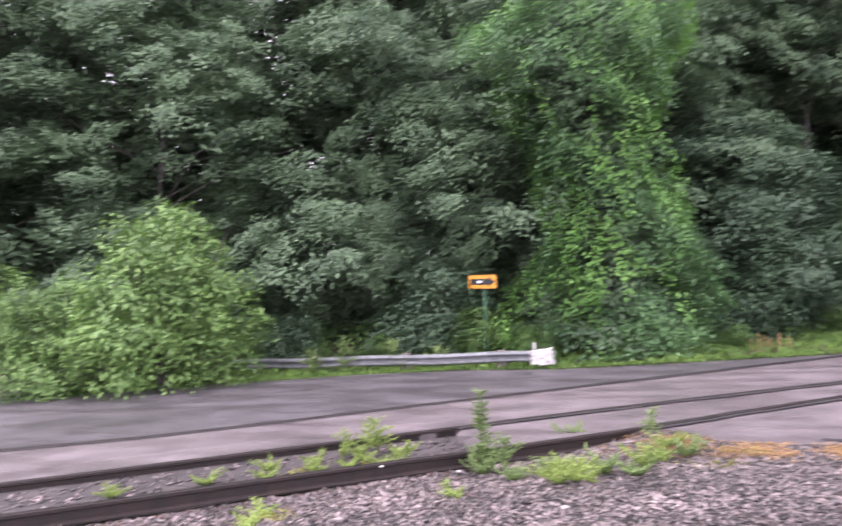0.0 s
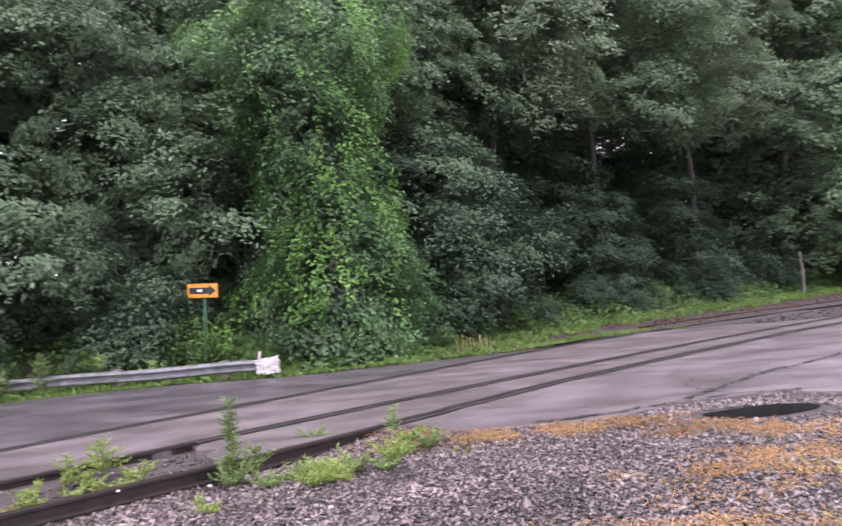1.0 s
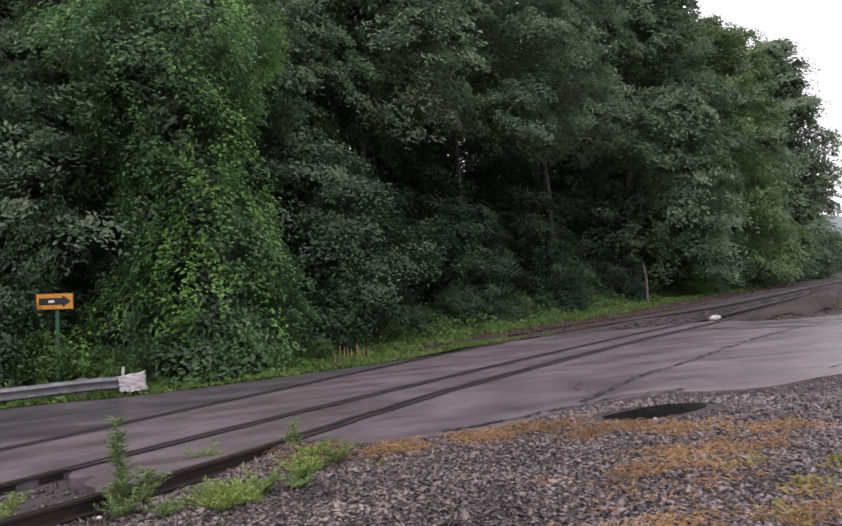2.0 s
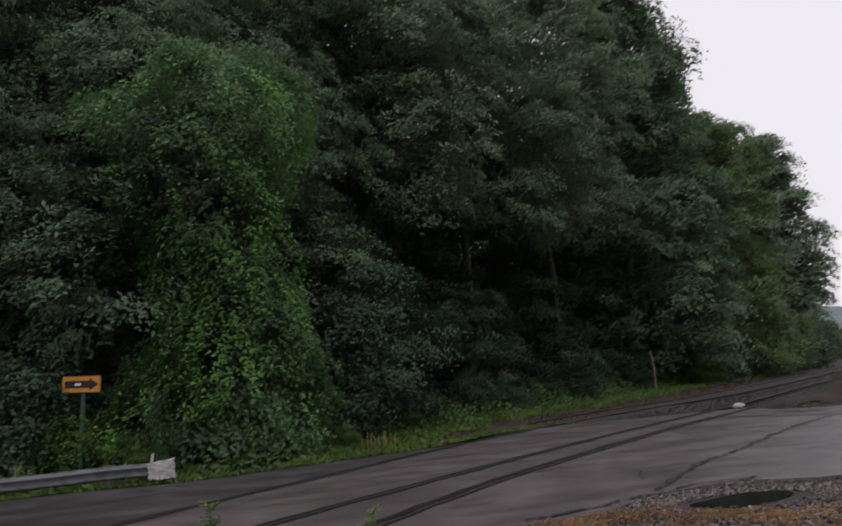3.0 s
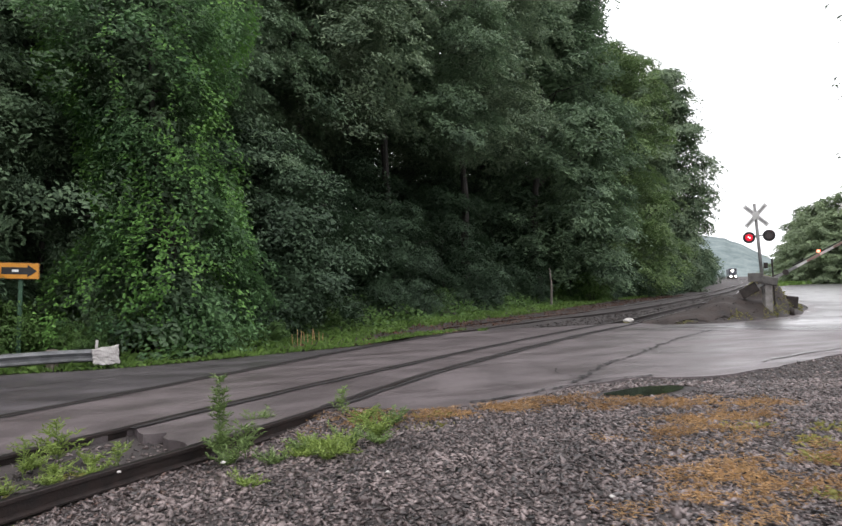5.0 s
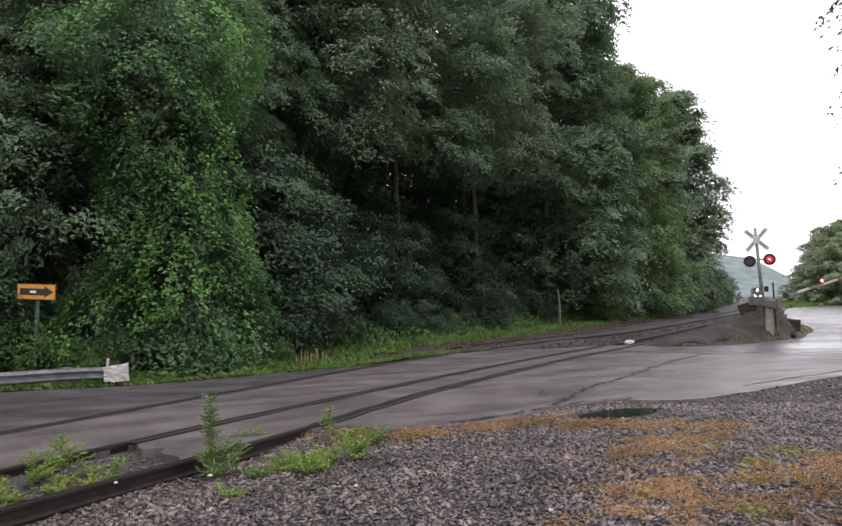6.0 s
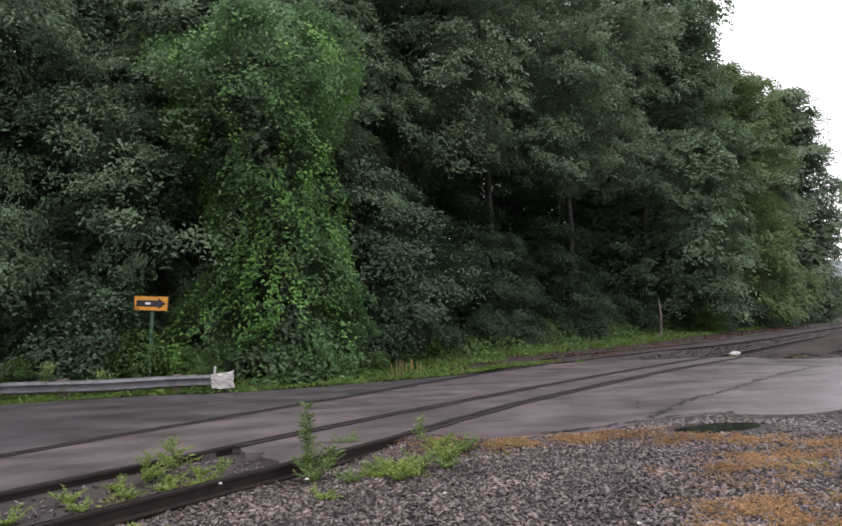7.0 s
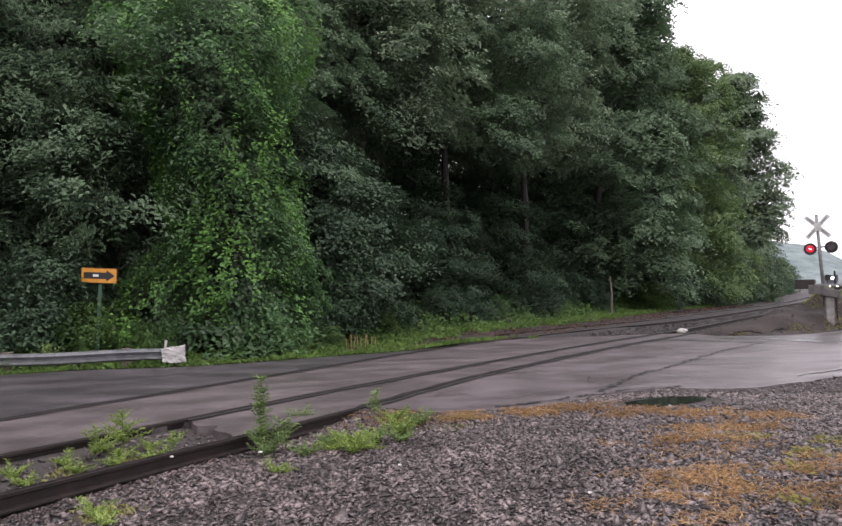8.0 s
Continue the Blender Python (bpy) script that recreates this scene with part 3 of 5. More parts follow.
for k in range(1, len(tail)):
    p = tail[k]
    spots.append((p[0] + rng.uniform(0.6, 1.6), p[1] - 0.6, rng.uniform(0.8, 1.5) * (1 + 0.006 * p[1])))
    if p[1] > 62:
        spots.append((p[0] + rng.uniform(1.6, 3.0), p[1] - 1.2, rng.uniform(0.6, 1.1)))
for i, (x, y, s) in enumerate(spots):
    m = place(None, x, y, rng.uniform(0, 6.28), s)
    if i < 4:
        low[i].matrix_basis = m
    else:
        copy_thing(low[1 if y < 20.5 and i % 3 else i % 4], m)

for k, (x, y, size) in enumerate([(-7.0, 15.5, 0.55), (-8.7, 15.5, 0.6), (-9.8, 14.6, 0.55), (-7.9, 15.8, 0.7), (-11.0, 13.9, 0.6), (-4.6, 17.6, 0.5), (-12.0, 12.6, 0.55), (-3.9, 19.2, 0.5)]):
    copy_thing(low[1], place(None, x, y, k * 1.9, size))


# ---- earth, litter and low growth ----
def sheet(name, poly, mat, lift, step, label, category, kind="structure", ragged=0.25):
    """A thin layer that follows the ground inside an outline with an uneven edge."""
    poly = np.asarray(poly, float)
    x0, y0 = poly.min(0)
    x1, y1 = poly.max(0)
    nx, ny = int((x1 - x0) / step) + 2, int((y1 - y0) / step) + 2
    X, Y = np.meshgrid(x0 + np.arange(nx) * step, y0 + np.arange(ny) * step, indexing="ij")
    wob = np.array([[noise.noise((x * 1.3, y * 1.3, 5.0)) for y in Y[0]] for x in X[:, 0]]) * ragged
    keep = inside(poly, X + wob, Y - wob)
    Z = ground_height(X, Y) + lift
    ids = -np.ones(X.shape, int)
    ids[keep] = np.arange(keep.sum())
    verts = np.stack([X[keep], Y[keep], Z[keep]], -1)
    faces = [(ids[i, j], ids[i + 1, j], ids[i + 1, j + 1], ids[i, j + 1]) for i in range(nx - 1) for j in range(ny - 1) if ids[i, j] >= 0 and ids[i + 1, j] >= 0 and ids[i + 1, j + 1] >= 0 and ids[i, j + 1] >= 0]
    ob = mesh_object(name, verts, faces, mat, smooth=True)
    return tagged(ob, label, category, kind=kind)


LITTER = material("leaf_litter_soil", (0.016, 0.013, 0.009), (0.06, 0.045, 0.03), 1.5, 25, (0.7, 0.95), bump=1.0, depth=0.04)
sheet("woodland_floor", np.vstack([WOODS[1:12], [(10, 95), (-60, 70), (-60, -10)]]), LITTER, 0.03, 0.9, "dark soil and rotting leaves under the trees", "soil")
sheet("signal_mound", ISLAND, DIRT, 0.03, 0.1, "mound of wet brown dirt beside the tracks", "mound")


def scatter(count, region, rng, keep):
    """Random points of a box that keep() lets through."""
    x = rng.uniform(region[0], region[1], count)
    y = rng.uniform(region[2], region[3], count)
    k = keep(x, y)
    return x[k], y[k]


def patchy(x, y, scale, seed):
    return np.array([noise.noise((a * scale, b * scale, seed)) for a, b in zip(x, y)])


def blades(name, x, y, height, width, mat, label, category, lean, rng, z_off=0.0):
    """Grass blades: two bent triangles each."""
    n = len(x)
    z = ground_height(x, y) + z_off
    a = rng.uniform(0, 6.28, n)
    h = height * rng.uniform(0.4, 1.25, n)
    d = np.stack([np.cos(a), np.sin(a)], -1)
    s = np.stack([-np.sin(a), np.cos(a)], -1) * (width * rng.uniform(0.6, 1.3, n))[:, None]
    k = lean * rng.uniform(0.3, 1.4, n)
    base = np.stack([x, y, z], -1)
    left, right = base.copy(), base.copy()
    left[:, :2] -= s
    right[:, :2] += s
    mid = base.copy()
    mid[:, :2] += d * (h * k * 0.35)[:, None]
    mid[:, 2] += h * 0.6
    tip = base.copy()
    tip[:, :2] += d * (h * k)[:, None]
    tip[:, 2] += h * np.maximum(0.15, 1 - 0.35 * k)
    v = np.stack([left, right, mid, tip], 1).reshape(-1, 3)
    i = np.arange(n)[:, None] * 4
    f = np.hstack([i, i + 1, i + 2, i + 1, i + 3, i + 2]).reshape(-1, 3)
    ob = new(name, fast_mesh(name, v, f, mat))
    return tagged(ob, label, category, kind="stuff")


GRASS = leaf_material("verge_grass", (0.05, 0.1, 0.02), (0.16, 0.27, 0.06), 0.55, 0.3)
STRAW = leaf_material("dead_grass", (0.22, 0.125, 0.062), (0.64, 0.42, 0.21), 0.7, 0.2)
MOSS = leaf_material("yellow_green_grass", (0.14, 0.14, 0.04), (0.33, 0.32, 0.1), 0.6, 0.25)
BROWN = leaf_material("fallen_leaf", (0.05, 0.022, 0.014), (0.15, 0.075, 0.045), 0.7, 0.1)

g = np.random.default_rng(8)


def open_ground(x, y):
    return ~inside(ROAD_POLY, x, y)


def off_rails(x, y, room=0.12):
    return (edge_distance(RAIL_N[:150], x, y) > room) & (edge_distance(RAIL_F[:150], x, y) > room)


# grass verge between the woods and the far edge of the paving
x, y = scatter(150000, (-16, 26, 6, 62), g, lambda x, y: open_ground(x, y) & (woods_depth(x, y) > -3.0) & (woods_depth(x, y) < 0.8) & (edge_distance(RAIL_4, x, y) > 1.1))
k = patchy(x, y, 0.5, 2.0) > -0.25
blades("verge_grass", x[k], y[k], 0.22, 0.012, GRASS, "bright green grass verge below the woods", "grass", 0.8, g)
# leafy ground cover climbing the foot of the woods
x, y = scatter(130000, (-16, 24, 6, 60), g, lambda x, y: open_ground(x, y) & (woods_depth(x, y) > -1.5 + 0.6 * np.sin(x * 1.7 + y)) & (woods_depth(x, y) < 3.5) & (edge_distance(RAIL_4, x, y) > 1.4))
h = np.clip(woods_depth(x, y) + 1.6, 0.1, 2.2) * 0.33
c = np.stack([x, y, ground_height(x, y) + h * g.random(len(x)) ** 0.5 * (0.8 + 0.8 * patchy(x, y, 0.9, 6.0))], -1)
v, f = leaf_cloud(c, np.array([-0.1, -0.5, 1.0]) + g.normal(size=c.shape) * 0.5, 0.13 * g.uniform(0.6, 1.4, len(c)), g, 0.75)
tagged(new("ground_cover", fast_mesh("ground_cover", v, f, LEAF_LOW)), "leafy green ground cover at the foot of the woods", "undergrowth", kind="stuff")
# brown litter along the far rail
x, y = scatter(60000, (-6, 24, 13, 60), g, lambda x, y: open_ground(x, y) & (woods_depth(x, y) < -1.6) & (woods_depth(x, y) > -5.0) & off_rails(x, y, 0.4))
k = patchy(x, y, 0.7, 4.0) > -0.3
c = np.stack([x[k], y[k], ground_height(x[k], y[k]) + 0.015 + 0.03 * g.random(k.sum())], -1)
v, f = leaf_cloud(c, np.array([0, 0, 1.0]) + g.normal(size=c.shape) * 0.35, 0.08 * g.uniform(0.5, 1.5, len(c)), g)
tagged(new("fallen_leaves", fast_mesh("fallen_leaves", v, f, BROWN)), "reddish brown fallen leaves along the track", "leaf litter", kind="stuff")
# grass strip under the guardrail
x, y = scatter(90000, (-14, 2, 10, 24), g, lambda x, y: open_ground(x, y) & (edge_distance(ROAD_FAR, x, y) < np.where(x < -5, 0.7, 0.9)) & (edge_distance(RAIL_3, x, y) > 0.3))
blades("roadside_grass", x, y, 0.12, 0.01, GRASS, "short green grass along the guardrail", "grass", 0.7, g)


def blob(x, y, spots):
    """Sum of soft patches (x, y, across, along, turn)."""
    s = np.zeros(x.shape)
    for cx, cy, rx, ry, turn in spots:
        ca, sa = math.cos(turn), math.sin(turn)
        u, w = (x - cx) * ca + (y - cy) * sa, -(x - cx) * sa + (y - cy) * ca
        s = np.maximum(s, np.exp(-(u / rx) ** 2 - (w / ry) ** 2))
    return s


PUDDLE = [(3.04, 9.93, 0.72, 0.36, 0.42)]


# ---- ballast stones ----
def stones(name, x, y, size, mat, label, rng, sunk=0.25):
    """Angular crushed stones, each a skewed eight-sided chip."""
    n = len(x)
    base = np.array([(1, 0, 0), (0, 1, 0), (-1, 0, 0), (0, -1, 0), (0, 0, 0.8), (0, 0, -0.8)])
    v = base[None] * rng.uniform(0.55, 1.25, (n, 6, 1)) + rng.normal(size=(n, 6, 3)) * 0.22
    v *= (size * rng.lognormal(0, 0.35, n))[:, None, None] * np.array([1.2, 0.75, 0.42])
    a, b = rng.uniform(0, 6.28, n), rng.normal(0, 0.38, n)
    ca, sa, cb, sb = np.cos(a)[:, None], np.sin(a)[:, None], np.cos(b)[:, None], np.sin(b)[:, None]
    X, Z = v[..., 0] * cb - v[..., 2] * sb, v[..., 0] * sb + v[..., 2] * cb
    Y = v[..., 1]
    v = np.stack([X * ca - Y * sa + x[:, None], X * sa + Y * ca + y[:, None], Z + (ground_height(x, y) + size * (0.5 - sunk))[:, None]], -1)
    tri = np.array([(0, 1, 4), (1, 2, 4), (2, 3, 4), (3, 0, 4), (1, 0, 5), (2, 1, 5), (3, 2, 5), (0, 3, 5)])
    f = (np.arange(n)[:, None, None] * 6 + tri[None]).reshape(-1, 3)
    ob = new(name, fast_mesh(name, v.reshape(-1, 3), f, mat))
    return tagged(ob, label, "gravel", kind="stuff")


x, y = scatter(105000, (-5.5, 7.5, 2.2, 10.8), g, lambda x, y: open_ground(x, y) & (blob(x, y, PUDDLE) < 0.25) & off_rails(x, y, 0.05) & (edge_distance(RAIL_N[:60], x, y) < 9) & (0.89 * (x + 2.88) - 0.455 * (y - 5.68) > 0.02))
stones("ballast_gravel", x, y, 0.026, STONE, "dark grey crushed ballast stones beside the rail", g)
x, y = scatter(16000, (-5.5, 1.5, 1.5, 9.2), g, lambda x, y: open_ground(x, y) & off_rails(x, y, 0.05) & (0.89 * (x + 2.88) - 0.455 * (y - 5.68) > 0.02))
k = np.exp(-edge_distance(RAIL_N[:60], x, y) / 0.55) > g.uniform(0.08, 1.0, len(x))
stones("stained_gravel", x[k], y[k], 0.022, STAINED, "rust-brown stained ballast close to the rail", g, 0.1)
x, y = scatter(38000, (2.0, 16, 8.0, 18.5), g, lambda x, y: open_ground(x, y) & (blob(x, y, PUDDLE) < 0.25))
stones("loose_gravel", x, y, 0.023, STONE, "loose dark gravel along the paving", g)
x, y = scatter(9000, (-7, 0, -1, 9), g, lambda x, y: open_ground(x, y) & (edge_distance((RAIL_N[:60] + RAIL_F[:60]) / 2, x, y) < 0.6))
stones("track_gravel", x, y, 0.028, STONE, "dirty stones between the rails", g)
x, y = scatter(60000, (1, 30, 22, 62), g, lambda x, y: open_ground(x, y) & (edge_distance(RAIL_F, x, y) < 2.4) & off_rails(x, y, 0.08))
stones("far_track_gravel", x, y, 0.045, SOOTY, "dark oily ballast under the tracks past the crossing", g)
x, y = scatter(30000, (6, 19, 23.5, 38), g, lambda x, y: inside(ISLAND, x, y))
stones("mound_stones", x, y, 0.035, SOOTY, "stones strewn over the dirt mound", g)


STRAW_SPOTS = [(-0.3, 8.55, 0.8, 0.32, 0.1), (0.5, 8.75, 0.9, 0.26, 0.2), (1.3, 9.2, 0.7, 0.24, 0.5), (1.6, 9.1, 0.8, 0.26, 0.35), (2.7, 9.0, 0.9, 0.3, 0.1), (3.6, 8.7, 0.6, 0.3, 0.0), (2.7, 7.2, 0.6, 0.3, 0.2), (3.1, 7.9, 0.6, 0.25, 0.3), (2.4, 5.7, 0.6, 0.5, 0.3), (3.4, 5.6, 0.8, 0.5, 0.2), (2.0, 4.9, 0.5, 0.35, 0.2), (4.2, 6.4, 0.6, 0.5, 0.2)]
x, y = scatter(170000, (-1.6, 6, 4, 10), g, lambda x, y: open_ground(x, y))
k = (blob(x, y, STRAW_SPOTS) ** 0.6 * (0.75 + 1.4 * patchy(x, y, 2.2, 1.0) + 0.9 * patchy(x, y, 7.0, 8.0)) > g.uniform(0.12, 1.25, len(x))) & (blob(x, y, PUDDLE) < 0.3)
c = np.stack([x[k], y[k], ground_height(x[k], y[k]) + 0.02 + 0.025 * g.random(k.sum())], -1)
v, f = leaf_cloud(c, np.array([0, 0, 1.0]) + g.normal(size=c.shape) * 0.4, 0.055 * g.uniform(0.5, 1.5, len(c)), g, 0.085, 0.1)
tagged(new("dead_grass", fast_mesh("dead_grass", v, f, STRAW)), "flattened tan dead grass along the paving edge", "dead grass", kind="stuff")
MOSS_SPOTS = [(3.35, 7.5, 0.3, 0.2, 0.2), (3.6, 6.7, 0.35, 0.3, 0.4), (3.2, 6.1, 0.3, 0.25, 0), (2.9, 5.1, 0.35, 0.25, 0), (4.2, 7.3, 0.5, 0.3, 0), (0.0, 7.9, 0.35, 0.2, 0.2), (-0.5, 8.4, 0.35, 0.25, 0), (0.1, 8.5, 0.3, 0.2, 0), (-3.4, 5.6, 0.25, 0.7, 0.4), (-2.4, 4.6, 0.3, 0.3, 0), (-3.0, 6.3, 0.2, 0.4, 0.4)]
x, y = scatter(90000, (-4.5, 6, 3.5, 10), g, lambda x, y: open_ground(x, y))
k = blob(x, y, MOSS_SPOTS) * (0.8 + 0.9 * patchy(x, y, 3.5, 3.0)) > g.uniform(0.3, 1.6, len(x))
blades("tufted_grass", x[k], y[k], 0.055, 0.005, MOSS, "yellow-green grass tufts growing through gravel", "grass", 1.2, g, 0.01)


# ---- weeds ----
WEED = leaf_material("weed_leaf", (0.085, 0.14, 0.045), (0.26, 0.36, 0.13), 0.55, 0.3)
STEM = material("weed_stem", (0.06, 0.1, 0.03), (0.13, 0.19, 0.06), 20, 90, bump=0)


WEED_YELLOW = leaf_material("young_weed_leaf", (0.12, 0.18, 0.04), (0.32, 0.42, 0.11), 0.55, 0.3)


def weed(x, y, height, reach, shoots, seed, label, leaf=0.1, mat=None):
    """A weed: a stem with side shoots (or, with height below 0.25, a spreading tuft), all set with narrow arching leaves."""
    r = np.random.default_rng(seed)
    plant = new("weed")
    bm = bmesh.new()
    cs, ns, ss, ds = [], [], [], []
    lines = []
    top = np.array([r.normal() * 0.05 * height, r.normal() * 0.05 * height, height])
    tall = height >= 0.25
    if tall:
        lines.append((np.zeros(3), top, 0.0065))
    for k in range(shoots):
        t = r.uniform(0.1, 0.98) ** 1.15 if tall else 0.05
        a = k * 2.4 + r.uniform(-0.6, 0.6)
        long = reach * r.uniform(0.45, 1.15) * (1.15 - 0.75 * t)
        rise = long * r.uniform(0.15, 0.9) if tall else height * r.uniform(0.35, 1.1)
        base = top * t
        lines.append((base, base + np.array([math.cos(a) * long, math.sin(a) * long, rise]), 0.003))
    for n, (p, q, thick) in enumerate(lines):
        rod(bm, Vector(p) - Vector((0, 0, 0.03 if p[2] < 0.02 else 0)), q, thick, thick * 0.5, 5)
        length = np.linalg.norm(q - p)
        many = int(np.clip(length / leaf * (7 if tall and n else 9), 5, 60))
        for m in range(many):
            t = (m + r.random()) / many
            if tall and n == 0 and t < 0.3:
                continue
            b = m * 2.4 + r.uniform(-0.5, 0.5)
            d = np.array([math.cos(b), math.sin(b), r.uniform(-0.55, 0.7)]) * 0.75 + (q - p) / (length + 1e-6) * (0.7 if n else 0.3)
            d /= np.linalg.norm(d)
            s = leaf * r.uniform(0.55, 1.25) * (1.1 - 0.35 * t)
            cs.append(p + (q - p) * t + d * s * 0.45)
            ns.append(np.array([0, 0, 1.0]) - d * 0.3 + r.normal(size=3) * 0.4)
            ss.append(s)
            ds.append(d)
    part("stem", bm, STEM, plant)
    v, f = leaf_cloud(np.array(cs), np.array(ns), np.array(ss), r, 0.22, 0.15, np.array(ds))
    fo = new("foliage", fast_mesh("foliage", v, f, mat or WEED))
    fo.parent = plant
    plant.matrix_basis = Matrix.Translation((x, y, float(ground_height(np.array([x]), np.array([y]))[0])))
    return tagged(plant, label, "weed")


weed(-1.95, 6.93, 0.82, 0.135, 60, 1, "tall leafy green weed growing beside the rail", 0.085)
weed(-1.72, 7.02, 0.34, 0.22, 14, 2, "short leafy green weed at the foot of a taller one", 0.08)
weed(-1.82, 6.8, 0.22, 0.2, 10, 9, "low spreading weed at the foot of a taller one", 0.07)
weed(-1.93, 8.55, 0.24, 0.16, 9, 3, "small weed sprouting through the asphalt", 0.075)
weed(-0.97, 8.75, 0.32, 0.15, 10, 4, "small spiky weed where the paving meets the rail", 0.085)
weed(-3.42, 6.85, 0.4, 0.3, 18, 5, "bushy green weed between the rails", 0.085, WEED_YELLOW)
weed(-3.55, 6.45, 0.32, 0.22, 12, 6, "thin weed between the rails", 0.07, WEED_YELLOW)
weed(-2.83, 6.75, 0.26, 0.16, 10, 7, "small bright weed between the rails", 0.07, WEED_YELLOW)
for k, (x, y) in enumerate([(-1.4, 6.75), (-1.15, 6.95), (-0.95, 7.1), (-0.75, 7.3), (-1.05, 7.35), (-0.55, 8.0), (-0.35, 8.2), (-0.9, 6.75), (-0.8, 7.0), (-1.2, 7.1), (-0.7, 8.5), (-0.5, 7.6), (-0.45, 7.35)]):
    weed(x, y, 0.12 + 0.035 * (k % 4), 0.19 + 0.03 * (k % 3), 11, 20 + k, "low bright green weed in the ballast", 0.066, WEED_YELLOW if k % 3 else WEED)
for k, (x, y) in enumerate([(-3.45, 5.95), (-3.2, 6.25), (-3.65, 5.5), (-2.5, 4.65), (-2.3, 4.4), (-1.42, 5.9), (-3.0, 6.55), (-4.0, 5.0), (-4.4, 4.2), (-3.7, 6.2), (-3.9, 5.7), (-3.3, 6.55), (-3.15, 6.9), (-3.6, 6.75)]):
    weed(x, y, 0.12, 0.16, 8, 50 + k, "small yellow-green weed in the gravel", 0.06, WEED_YELLOW)
for k, (x, y) in enumerate([(-10.3, 12.2), (-9.4, 12.9), (-10.9, 11.7), (-8.6, 13.6)]):
    weed(x, y, 0.8 - 0.1 * k, 0.4, 20, 80 + k, "bright green weed behind the guardrail", 0.14)
for k in range(9):
    bm = bmesh.new()
    x, y = -3.25 + 0.08 * k, 18.35 + 0.08 * k + 0.1 * (k % 2)
    z = float(ground_height(np.array([x]), np.array([y]))[0])
    rod(bm, (x, y, z - 0.05), (x + 0.03 * (k % 3 - 1), y, z + 0.32 + 0.12 * ((k * 7) % 4) / 3), 0.012, 0.008, 5)
    tagged(part("dry_stalk", bm, STRAW), "pale dry cut plant stalk in the grass", "plant stalk", "dry stalks on the verge")


# ---- paving details ----
GAP = material("dirty_flangeway", (0.006, 0.005, 0.005), (0.022, 0.019, 0.018), 4, 50, (0.5, 0.9), bump=0.6)
WATER = material("standing_water", (0.012, 0.012, 0.012), (0.02, 0.02, 0.02), 2, 20, (0.02, 0.06), bump=0.03, spec=0.4)
FILM = material("wet_film", (0.055, 0.05, 0.053), (0.11, 0.1, 0.106), 0.8, 30, (0.22, 0.36), bump=0.05, depth=0.006, spec=1.0)
FILM.node_tree.nodes["Principled BSDF"].inputs["Coat Weight"].default_value = 1.0
FILM.node_tree.nodes["Principled BSDF"].inputs["Coat Roughness"].default_value = 0.3
FILM.node_tree.nodes["Principled BSDF"].inputs["Coat IOR"].default_value = 1.7
STREAK = FILM.copy()
fn, fl = FILM.node_tree.nodes, FILM.node_tree.links
wetness = fn.new("ShaderNodeAttribute")
wetness.attribute_name = "wetness"
clear, blend = fn.new("ShaderNodeBsdfTransparent"), fn.new("ShaderNodeMixShader")
fl.new(wetness.outputs["Fac"], blend.inputs[0])
fl.new(clear.outputs[0], blend.inputs[1])
fl.new(fn["Principled BSDF"].outputs[0], blend.inputs[2])
fl.new(blend.outputs[0], fn["Material Output"].inputs["Surface"])
OLD = asphalt("old_dark_asphalt", (0.035, 0.031, 0.033), (0.085, 0.076, 0.08), (0.35, 0.6))
PAINT = material("worn_road_paint", (0.12, 0.12, 0.12), (0.36, 0.36, 0.35), 3, 30, (0.5, 0.8), bump=0.3)


def ribbon(name, line, width, lift, mat, label, category, shift=0.0, keep=None, wobble=0.0, seed=0, jag=0.0):
    """A narrow uneven strip along a line on the paving."""
    verts, faces = [], []
    last = False
    for i, p in enumerate(line):
        q0, q1 = line[max(i - 1, 0)], line[min(i + 1, len(line) - 1)]
        d = (q1 - q0) / np.linalg.norm(q1 - q0)
        n = np.array([d[1], -d[0]])
        if keep is not None and not keep(p):
            last = False
            continue
        w = width * max(0.12, 1 + wobble * (noise.noise((p[0] * 3, p[1] * 3, seed)) + jag * noise.noise((p[0] * 13, p[1] * 13, seed))))
        o = shift + wobble * width * (noise.noise((p[0] * 2, p[1] * 2, seed + 4)) + jag * 1.5 * noise.noise((p[0] * 9, p[1] * 9, seed + 2)))
        a, b = p + n * (o - w / 2), p + n * (o + w / 2)
        verts += [(*a, lift), (*b, lift)]
        if last:
            k = len(verts)
            faces.append((k - 4, k - 3, k - 1, k - 2))
        last = True
    return tagged(mesh_object(name, verts, faces, mat), label, category, kind="structure")


def on_road(p):
    return bool(inside(ROAD_POLY, np.array([p[0]]), np.array([p[1]]))[0])


